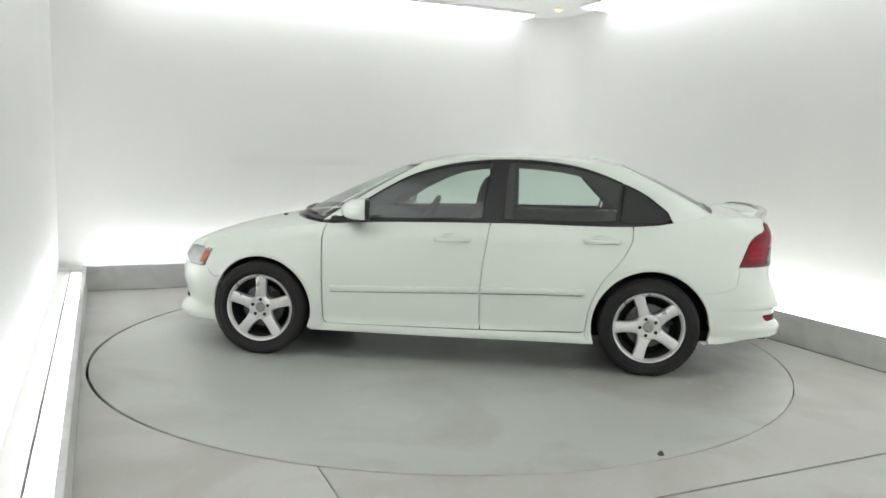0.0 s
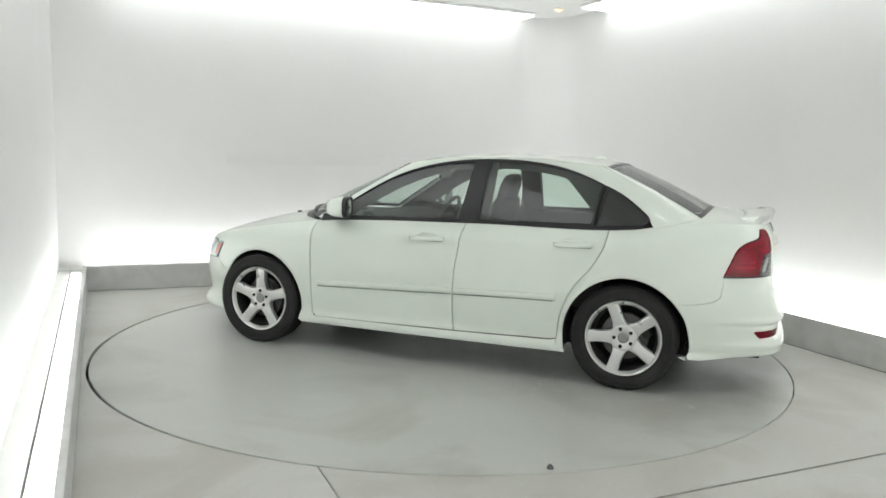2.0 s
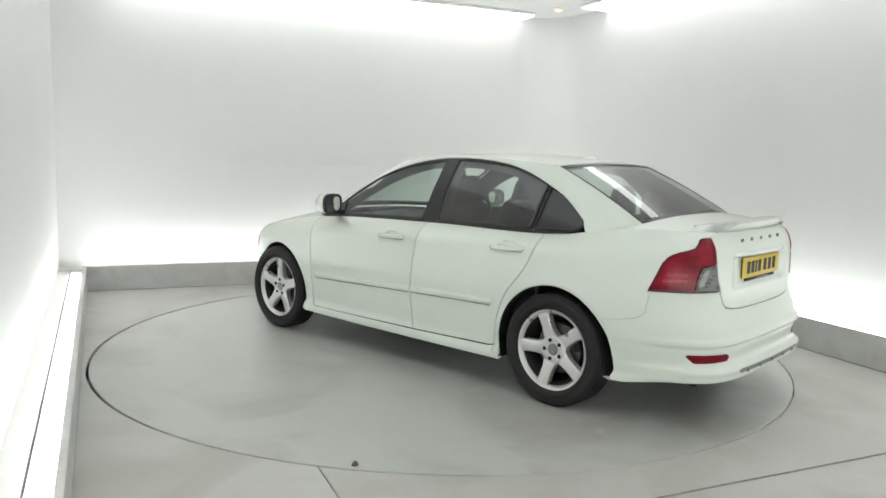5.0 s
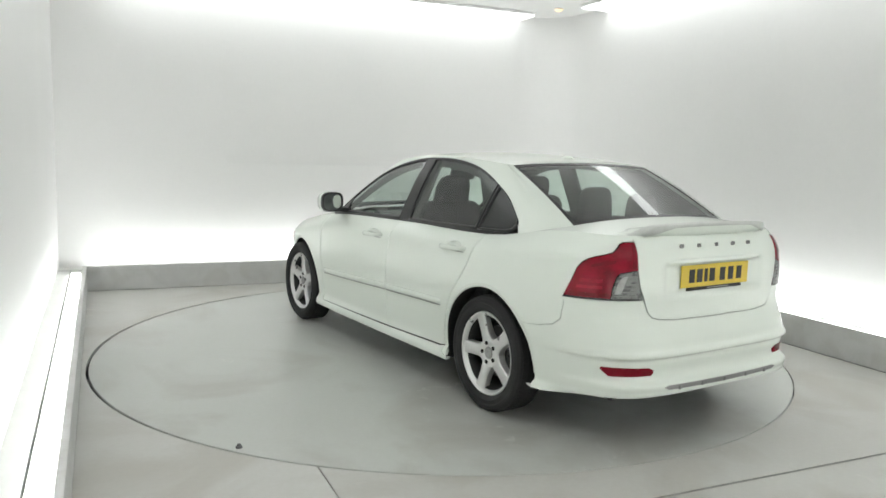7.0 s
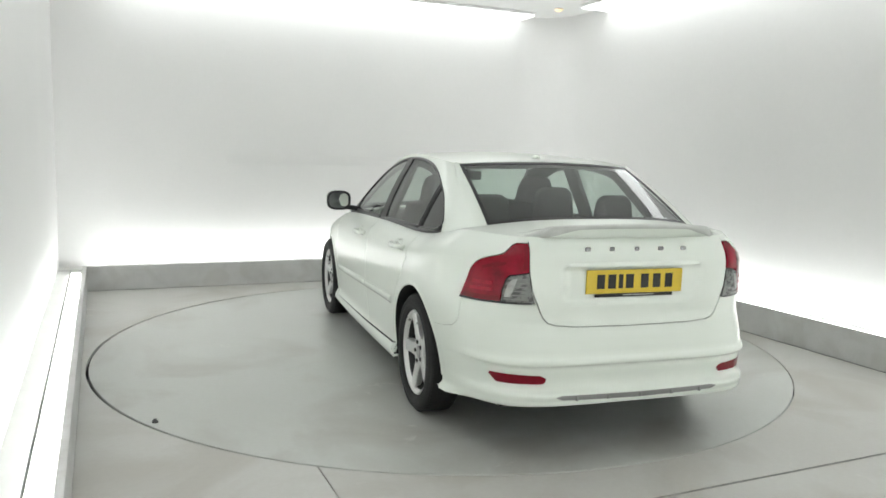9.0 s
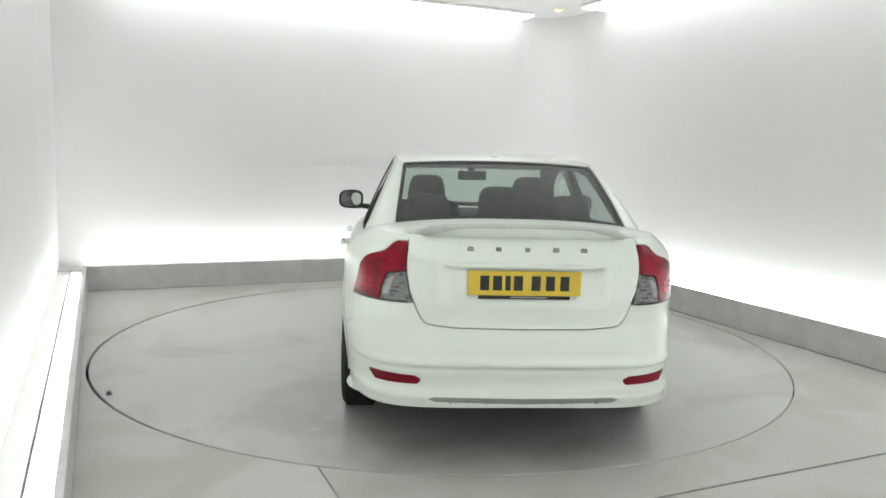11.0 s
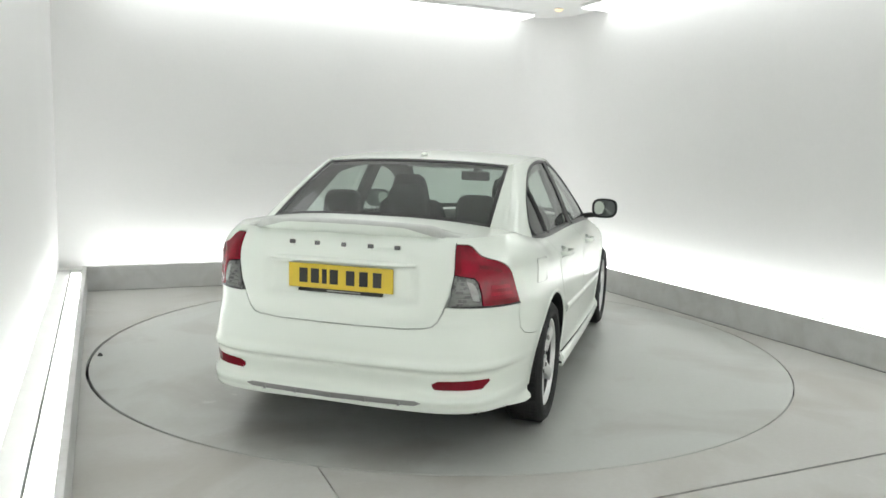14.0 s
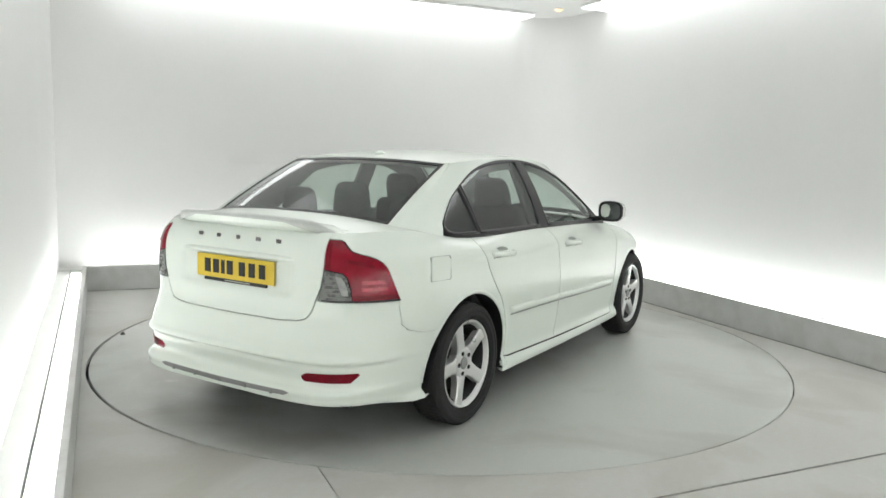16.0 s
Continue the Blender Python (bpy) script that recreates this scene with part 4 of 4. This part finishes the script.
def build_cabin():
    dlo_top = [(-.112, 1.062), (-.081, 1.088), (.045, 1.180), (.195, 1.252), (.345, 1.311), (.495, 1.351), (.723, 1.380), (.948, 1.384), (1.173, 1.368), (1.41, 1.325), (1.605, 1.260), (1.761, 1.177), (1.911, 1.081), (2.05, .980), (2.11, .945)]
    top = spline([p[0] for p in dlo_top], [p[1] for p in dlo_top])
    belt = lambda x: float(np.interp(x, [-.2, -.06, .0, .4, 1.0, 1.6, 2.2], [1.03, 1.001, .997, .984, .976, .957, .939]))
    line = lambda a, b, n=14: [(x, float(top(x))) for x in np.linspace(a, b, n)]
    low_line = lambda a, b, n=10: [(x, belt(x)) for x in np.linspace(a, b, n)]
    for sd in (1, -1):
        # body-coloured pillar and rail over the windows
        qv = on_cabin([(x, z + 0.002) for x, z in line(-.112, 2.10, 50)])
        tip = on_cabin([(-.124, 1.035)])
        poly = [(3.08, 0.0), (3.08, 1.0)] + [(q, 1.0) for q in np.linspace(3.2, 11.0, 60)] + [(11.03, .5), (11.03, 0.0)] + [(q, 0.0) for q in np.linspace(11, 8.66, 20)] + tip[::-1] + qv
        panel("roof_pillar", cabin, poly, M_PAINT, CAR, du=0.12, dv=0.06, sides=(sd,), lip=0.012, step=0.15)
        # windows: front, rear and fixed corner
        sets = [("front_window", low_line(1.085, 2.085, 16) + line(2.09, 1.035, 30), .019, M_GLASS, "tinted front side window glass"),
                ("rear_window", low_line(.215, .975, 12) + line(.945, .185, 22) + [(.188, 1.18), (.200, 1.08)], .017, M_GLASS, "tinted rear side window glass"),
                ("corner_window", low_line(-.06, .203, 7) + [(.188, 1.08), (.176, 1.18)] + line(.168, -.106, 12) + [(-.119, 1.035), (-.10, 1.012)], .012, M_DARKGLASS, "black fixed corner window")]
        for nm, pts, w, mat, lab in sets:
            loop = on_cabin(pts)
            frame_ob, inner = ring("window_frame", cabin, loop, w, M_TRIM, CAR, out=0.004 if nm == "corner_window" else 0.0015, sgn=sd, label="gloss black window frame", scale=(0.6, 0.43))
            panel(nm, cabin, inner, mat, CAR, du=0.25, dv=0.1, out=-0.006, lip=0.0, sides=(sd,), step=0.2, label=lab)
        post = low_line(.972, 1.088, 4) + line(1.038, .942, 5)
        panel("door_pillar", cabin, on_cabin(post), M_TRIM, CAR, du=0.1, dv=0.06, out=0.0, lip=0.01, sides=(sd,), step=0.1, label="gloss black pillar between the side windows")
        # inner covers of the pillars
        panel("pillar_lining", cabin, [(7.62, 0.0), (10.95, 0.0), (10.95, 1.0), (7.42, 1.0), (7.52, .5)], M_DASH, CAR, du=0.25, dv=0.1, out=-0.035, lip=0.0, sides=(sd,), step=0.2)
        panel("pillar_lining", cabin, [(3.1, 0.0), (3.75, 0.0), (4.3, .95), (3.1, .95)], M_DASH, CAR, du=0.25, dv=0.1, out=-0.03, lip=0.0, sides=(sd,), step=0.2)
        # dark rails under the roof edges, sail plates at the mirrors, backing of the corner window
        panel("rail_lining", cabin, on_cabin([(x, float(top(x)) + .012) for x in np.linspace(.16, 1.98, 30)] + [(x, float(top(x)) - .050 - .05 * float(smoothstep(1.1, 1.8, x))) for x in np.linspace(1.93, .20, 30)]), M_DASH, CAR, du=0.25, dv=0.1, out=-0.028, lip=0.0, sides=(sd,), step=0.2, label="dark lining along the roof rail")
        panel("sail_plate", cabin, on_cabin([(2.07, belt(2.07) + .004), (1.90, belt(1.90) + .004), (1.925, 1.045), (1.94, 1.048)]), M_TRIM, CAR, du=0.25, dv=0.1, out=0.0015, lip=0.006, sides=(sd,), step=0.2, label="black sail plate behind the mirror")
        panel("corner_backing", cabin, on_cabin([(-.085, .992), (.20, .975), (.19, 1.08), (.176, 1.18), (.045, 1.172), (-.081, 1.080), (-.112, 1.05)]), M_TRIM, CAR, du=0.25, dv=0.1, out=-0.010, lip=0.0, sides=(sd,), step=0.2)
        # belt trim strip under the windows
        bm = bmesh.new()
        rows = []
        for x in np.linspace(.06, 2.13, 60):
            s = float(s_of(x))
            o = low(s, rim(s))
            z1 = belt(x)
            rows.append([bm.verts.new((x, sd * (o[1] + dy), zz)) for dy, zz in ((0.0015, o[2] - 0.003), (0.0025, z1 - 0.005), (0.0, z1 + 0.003), (-0.02, z1 + 0.005))])
        for a, b in zip(rows, rows[1:]):
            for i in range(3):
                bm.faces.new((a[i], a[i + 1], b[i + 1], b[i]))
        part("belt_trim", bm, M_TRIM, CAR, smooth=True)
    # windscreen and rear window with black borders
    for nm, qa, qb, lab in (("windscreen", 0.0, 3.06, "clear windscreen"), ("rear_screen", 11.05, Q_END, "tinted rear window with black border")):
        w = 0.10 if nm == "windscreen" else 0.09
        e0, e1 = (qa, qb - w * 1.2) if qa == 0 else (qa + w, qb)
        poly = [(e0, 0.05), (e1, 0.05), (e1, 0.955), (e0, 0.955)]
        panel(nm, cabin, poly, M_GLASS, CAR, du=0.25, dv=0.1, out=-0.004, lip=0.0, sides=(1, -1), step=0.2, label=lab)
        for poly in ([(qa, 0.0), (qb, 0.0), (qb, 0.05), (qa, 0.05)], [(qa, .955), (qb, .955), (qb, 1.0), (qa, 1.0)]):
            panel("screen_border", cabin, poly, M_TRIM, CAR, du=0.25, dv=0.1, out=-0.002, lip=0.006, sides=(1, -1), step=0.2)
        poly = [(e1, .05), (qb, .05), (qb, .955), (e1, .955)] if qa == 0 else [(qa, .05), (e0, .05), (e0, .955), (qa, .955)]
        for sd in (1, -1):
            panel("screen_border", cabin, poly, M_TRIM, CAR, du=0.25, dv=0.1, out=-0.002, lip=0.006, sides=(sd,), step=0.2)


build_cabin()


def build_wheels():
    left_f, left_r = build_wheel(CAR, 164), build_wheel(CAR, 142)
    left_f.matrix_basis = pose(AXF, 0.778, WHEEL_Z)
    left_r.matrix_basis = pose(AXR, 0.774, WHEEL_Z)
    copy_thing(left_f, pose(AXF, -0.778, WHEEL_Z, 0, 0, 180))
    copy_thing(left_r, pose(AXR, -0.774, WHEEL_Z, 0, 0, 180))


build_wheels()


def build_handles():
    for sd in (1, -1):
        for which, cx, cz in (("front", 1.288, .857), ("rear", .318, .879)):
            s = float(s_of(cx))
            o = low(s, cz)
            # shallow cup behind the grip
            bm = bmesh.new()
            rows = []
            for f, dy in ((1.0, 0.002), (0.92, 0.003), (0.8, 0.0012)):
                rows.append([(cx + 0.085 * f * c, sd * (float(low(float(s_of(cx + 0.085 * f * c)), cz + .012 + 0.026 * f * d)[1]) + dy), cz + .012 + 0.026 * f * d) for c, d in oval(24, 1, 1, 2.0)])
            loft(bm, rows, close=True)
            part("handle_cup", bm, M_PAINT, DOORS[which, sd], smooth=True)
            # grip
            bm = bmesh.new()
            rows = []
            for u in np.linspace(-1, 1, 17):
                x = cx + 0.122 * u
                lift = 0.036 * (1 - abs(u) ** 5)
                h = 0.0145 * (1 - 0.25 * abs(u) ** 3)
                y0 = float(low(float(s_of(x)), cz)[1])
                rows.append([(x, sd * (y0 + max(lift + c, -0.004)), cz + d - 0.004 * u) for c, d in oval(12, 0.0095, h, 2.8)])
            loft(bm, rows, close=True)
            part("door_handle", bm, M_PAINT, DOORS[which, sd], "white bar door handle", smooth=True)
            # thin grey line that paints the shade under the grip
            panel("handle_shade", low, on_low([(cx - .112, cz - .0145), (cx + .112, cz - .0155), (cx + .112, cz - .0200), (cx - .112, cz - .0190)]), M_SHADE_GAP, DOORS[which, sd], du=0.03, dv=0.01, out=0.003, lip=0.004, sides=(sd,))


build_handles()


def build_mirrors():
    for sd in (1, -1):
        bm = bmesh.new()
        rows = []
        for x, f, dy, dz in ((1.845, 0.93, 0.0, 0.0), (1.85, 1.0, 0.0, 0.0), (1.90, 1.0, 0.0, 0.0), (1.955, 0.90, -0.004, -0.002), (2.0, 0.66, -0.012, -0.008), (2.02, 0.36, -0.018, -0.014)):
            rows.append([(x - 0.02 * (c / 0.105), sd * (0.915 + dy + c * f), 1.035 + dz + d * f) for c, d in oval(28, 0.093, 0.071, 3.0)])
        loft(bm, rows, close=True, caps=True)
        ob = part("door_mirror", bm, M_PAINT, CAR, "white door mirror with a black rim", smooth=True)
        bm = bmesh.new()
        loft(bm, [[(x - 0.02 * (c / 0.105), sd * (0.915 + c * f), 1.035 + d * f) for c, d in oval(28, 0.093, 0.071, 3.0)] for x, f in ((1.862, 1.015), (1.840, 1.01), (1.834, 0.96), (1.838, 0.86), (1.846, 0.84))], close=True, caps=False)
        part("mirror_rim", bm, M_TRIM, ob, smooth=True)
        bm = bmesh.new()
        loft(bm, [[(x - 0.02 * (c / 0.105), sd * (0.915 + c * f), 1.035 + d * f) for c, d in oval(28, 0.093, 0.071, 3.0)] for x, f in ((1.843, 0.86), (1.8425, 0.4), (1.842, 0.02))], close=True, caps=False)
        part("mirror_glass", bm, M_MIRROR, ob, "mirror glass")
        bm = bmesh.new()
        soft_box(bm, (1.955, sd * 0.80, 0.972), (0.10, 0.16, 0.036), 0.012, Matrix.Rotation(sd * radians(8), 4, "X"))
        part("mirror_foot", bm, M_TRIM, ob)
        bm = bmesh.new()
        loft(bm, [[(1.905 + 0.035 * f * c, sd * (0.900 + 0.06 * f * d), z) for c, d in oval(20, 1, 1, 2.6)] for z, f in ((0.958, 0.6), (0.962, 1.0), (0.985, 1.05))], close=True)
        part("mirror_base", bm, M_TRIM, ob, smooth=True)


build_mirrors()


def build_rear_details():
    # raised lip spoiler on the boot lid
    bm = bmesh.new()
    rows = []
    for y in np.linspace(-.555, .555, 61):
        u = abs(y) / .555
        wing = 1 - smoothstep(.74, .93, u)
        h = 0.010 * (1 - u**3) + 0.046 * wing * (1 - 0.3 * u**2)
        back = -.800 + .055 * u**2.2 + .02 * (1 - wing)
        front = back + .10 + .07 * wing
        pts = []
        for k, (f, e) in enumerate(((0, -0.006), (.25, .22), (.5, .52), (.75, .82), (.93, 1.0), (1.0, .92), (.985, .62), (.90, .30), (.86, -.05))):
            x = front + (back - .030 * wing - front) * f
            pts.append((float(x), float(y), float(boot_z(max(x, -.795), y)) + (h * e if k else e) + (0.0 if k < 8 else -0.004)))
        rows.append(pts)
    loft(bm, rows, close=True)
    part("spoiler", bm, M_PAINT, CAR, "white lip spoiler on the boot lid", smooth=True)
    # grey strip painting the shade on the spoiler's trailing edge, broader towards its ends
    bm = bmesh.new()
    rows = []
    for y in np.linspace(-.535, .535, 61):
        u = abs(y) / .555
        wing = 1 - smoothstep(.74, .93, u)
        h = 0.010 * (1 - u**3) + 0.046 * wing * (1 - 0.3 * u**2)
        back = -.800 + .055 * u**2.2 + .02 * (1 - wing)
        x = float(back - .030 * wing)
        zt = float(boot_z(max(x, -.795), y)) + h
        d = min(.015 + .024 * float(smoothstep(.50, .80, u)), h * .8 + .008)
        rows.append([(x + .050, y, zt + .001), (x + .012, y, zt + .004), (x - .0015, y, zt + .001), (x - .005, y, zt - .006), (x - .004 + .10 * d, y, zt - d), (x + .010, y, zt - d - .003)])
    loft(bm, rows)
    part("spoiler_shade", bm, M_LIPSHADE, CAR, "grey strip for the shaded trailing edge of the white spoiler", smooth=True)
    # grip ledge over the plate
    bm = bmesh.new()
    rows = []
    for y in np.linspace(-.365, .365, 41):
        u = abs(y) / .365
        x = float(low(abs(y), .91)[0])
        d = 0.022 * (1 - u**6)
        rows.append([(x + .006, y, .935), (x - d * .55, y, .924), (x - d, y, .914), (x - d * .95, y, .908), (x + .006, y, .905)])
    loft(bm, rows)
    part("boot_grip", bm, M_PAINT, DOORS["boot"], smooth=True)
    # plate with bars instead of its characters
    px = -.836
    bm = bmesh.new()
    soft_box(bm, (px, 0, .837), (.008, .524, .114), .003, seg=2)
    plate = part("number_plate", bm, M_PLATE, CAR, "yellow number plate with dark character bars")
    for k, y in enumerate((.185, .126, .078, .030, -.052, -.118, -.185)):
        bm = bmesh.new()
        soft_box(bm, (px - .0045, y, .838), (.003, .024 if k == 2 else .042, .068), .001, seg=1)
        part("character_bar", bm, M_INK, plate)
    bm = bmesh.new()
    soft_box(bm, (px + .002, 0, .771), (.012, .424, .016), .003, seg=2)
    part("plate_strip", bm, M_INK, plate, "black strip under the plate")
    bm = bmesh.new()
    soft_box(bm, (px - .005, -.02, .7725), (.003, .17, .006), .001, seg=1)
    part("strip_writing", bm, M_LINING, plate)
    # badge shapes
    for y, w in ((.252, .030), (.124, .026), (-.010, .024), (-.143, .030), (-.272, .030)):
        bm = bmesh.new()
        soft_box(bm, (float(low(abs(y), .99)[0]) - .003, y, .990), (.008, w, .020), .004, seg=2)
        part("badge_shape", bm, M_BADGE, DOORS["boot"])
    # filler flap on the right
    flap = [(1.090, .803), (1.235, .800), (1.243, .808), (1.245, .912), (1.237, .920), (1.092, .924), (1.084, .916), (1.084, .811)]
    ring("flap_gap", low, flap, 0.0022, M_SHADE_GAP, CAR, out=0.0008, sgn=-1)
    panel("filler_flap", low, [(u + (.006 if u < 1.16 else -.006), v + (.006 if v < .86 else -.006)) for u, v in flap], M_PAINT, CAR, sides=(-1,), out=0.002, lip=0.004)
    # aerial fin
    bm = bmesh.new()
    rows = []
    for f, z in ((1.0, 0.0), (0.9, .006), (0.65, .013), (0.35, .018), (0.1, .020)):
        zz = float(roof(.33, 0.0)) - 0.002 + z
        rows.append([(.33 - .35 * z + .055 * f * c, .020 * f * d, zz) for c, d in oval(20, 1, 1, 2.0)])
    loft(bm, rows, close=True)
    part("aerial", bm, M_PAINT, CAR, "small white roof aerial fin", smooth=True)


build_rear_details()


def build_interior():
    def seat(cx, cy, top, wide, lean, names):
        bm = bmesh.new()
        rows = []
        for z, w, d in ((.40, .22, .075), (.55, .235, .085), (.75, .24, .08), (.90, .225, .08), (.99, .20, .07), (1.015, .165, .045)):
            zz = .40 + (z - .40) * (top - .40) / .615
            rows.append([(cx - lean * (zz - .40) + c, cy + dd, zz) for c, dd in oval(24, d, w * wide, 3.0)])
        loft(bm, rows, close=True)
        back = part(names[0], bm, M_SEAT, CAR, "dark cloth seat backrest", smooth=True)
        bm = bmesh.new()
        rows = []
        for z, w, d in ((top - .06, .15, .05), (top - .01, .138, .062), (top + .04, .128, .068), (top + .10, .124, .07), (top + .155, .105, .056), (top + .178, .07, .03)):
            rows.append([(cx - lean * (z - .40) + .01 + c, cy + dd, z) for c, dd in oval(22, d, w, 2.8)])
        loft(bm, rows, close=True)
        part("headrest", bm, M_SEAT, back, smooth=True)

    for cy in (.36, -.36):
        seat(1.29, cy, 1.085, 1.12, 0.28, ("front_seat",))
        bm = bmesh.new()
        soft_box(bm, (1.55, cy, .42), (.52, .48, .18), .06)
        part("seat_cushion", bm, M_SEAT, CAR)
    # rear bench
    bm = bmesh.new()
    soft_box(bm, (.20, 0, .68), (.20, 1.28, .62), .07, Matrix.Rotation(radians(-20), 4, "Y"))
    bench = part("rear_bench", bm, M_SEAT, CAR, "dark cloth rear bench")
    for cy in (.40, 0.0, -.40):
        bm = bmesh.new()
        rows = []
        up = 0.105 if not cy else 0.06
        for z, w, d in ((.95, .085, .03), (.98, .118, .045), (1.04 + up * .5, .124, .05), (1.085 + up, .114, .045), (1.115 + up, .098, .036), (1.132 + up, .065, .02)):
            rows.append([(.06 + c, cy + dd, z) for c, dd in oval(22, d, w, 2.9)])
        loft(bm, rows, close=True)
        part("headrest", bm, M_SEAT, bench, smooth=True)
    # parcel shelf, door cards, dash
    bm = bmesh.new()
    soft_box(bm, (-.16, 0, .985), (.50, 1.22, .05), .02)
    part("parcel_shelf", bm, M_DASH, CAR)
    for sd in (1, -1):
        bm = bmesh.new()
        soft_box(bm, (1.15, sd * .715, .72), (2.0, .07, .50), .03)
        part("door_card", bm, M_DASH, CAR)
        # inner pillar covers
        bm = bmesh.new()
        soft_box(bm, (.985, sd * .655, 1.17), (.17, .03, .42), .012, Matrix.Rotation(sd * radians(24), 4, "X"))
        part("pillar_cover", bm, M_DASH, CAR)
    bm = bmesh.new()
    rows = []
    for x, z in ((1.72, .62), (1.70, .80), (1.74, .90), (1.85, .945), (2.05, .945), (2.30, .915), (2.40, .88)):
        rows.append([(x + .05 * (1 - (y / .7) ** 2), y, z + (.018 * math.exp(-((y + .36) / .16) ** 2) if x < 1.9 else 0)) for y in np.linspace(-.70, .70, 21)])
    loft(bm, rows)
    part("dashboard", bm, M_DASH, CAR, smooth=True)
    bm = bmesh.new()
    n, m = 40, 10
    tilt = Matrix.Translation((1.62, -.36, .90)) @ Matrix.Rotation(radians(62), 4, "Y")
    rows = [[tilt @ Vector(((.18 + .015 * math.cos(2 * math.pi * j / m)) * math.cos(2 * math.pi * i / n), (.18 + .015 * math.cos(2 * math.pi * j / m)) * math.sin(2 * math.pi * i / n), .015 * math.sin(2 * math.pi * j / m))) for j in range(m)] for i in range(n + 1)]
    loft(bm, rows, close=True, caps=False)
    soft_box(bm, (1.63, -.36, .895), (.04, .30, .07), .015)
    part("steering_wheel", bm, M_DASH, CAR, smooth=True)
    bm = bmesh.new()
    soft_box(bm, (1.50, 0, 1.252), (.03, .215, .068), .014)
    part("rear_view_mirror", bm, M_TRIM, CAR)
    bm = bmesh.new()
    soft_box(bm, (1.57, 0, 1.295), (.14, .04, .04), .014)
    part("mirror_stalk", bm, M_TRIM, CAR)
    # wipers
    for y0, y1 in ((-.55, .05), (.02, .58)):
        bm = bmesh.new()
        rows = []
        for f in np.linspace(0, 1, 12):
            y = y0 + (y1 - y0) * f
            q = float(np.interp(abs(y), [0, .3, .55, .68], [0, 1, 2, 3]))
            c = cabin(q, 0.030 + 0.01 * f, 0.007)
            rows.append([(c[0] + a, y, c[2] + b) for a, b in oval(6, .012, .010, 2)])
        loft(bm, rows, close=True)
        part("wiper", bm, M_TRIM, CAR)


build_interior()


def build_washers():
    for y in (.30, -.30):
        bm = bmesh.new()
        z = float(bonnet_z(2.60, y))
        soft_box(bm, (2.60, y, z + .006), (.030, .022, .016), .005, seg=2)
        part("washer_jet", bm, M_TRIM, CAR, "small black washer jet")


build_washers()


# ---------------------------------------------------------------- what turns
def motions():
    """The turntable turns steadily and carries the car, about seven degrees a second."""
    car_rows, table_rows = [], []
    for k in range(17):
        th = 3.024403 - 0.124885 * k - 3.06e-05 * k * k
        turn = Matrix.Rotation(th, 4, "Z")
        table_rows.append((float(k), turn))
        car_rows.append((float(k), turn @ Matrix.Translation((-1.4167, -0.2017, 0.0))))
    walk(TURNTABLE, table_rows)
    walk(CAR, car_rows)


motions()
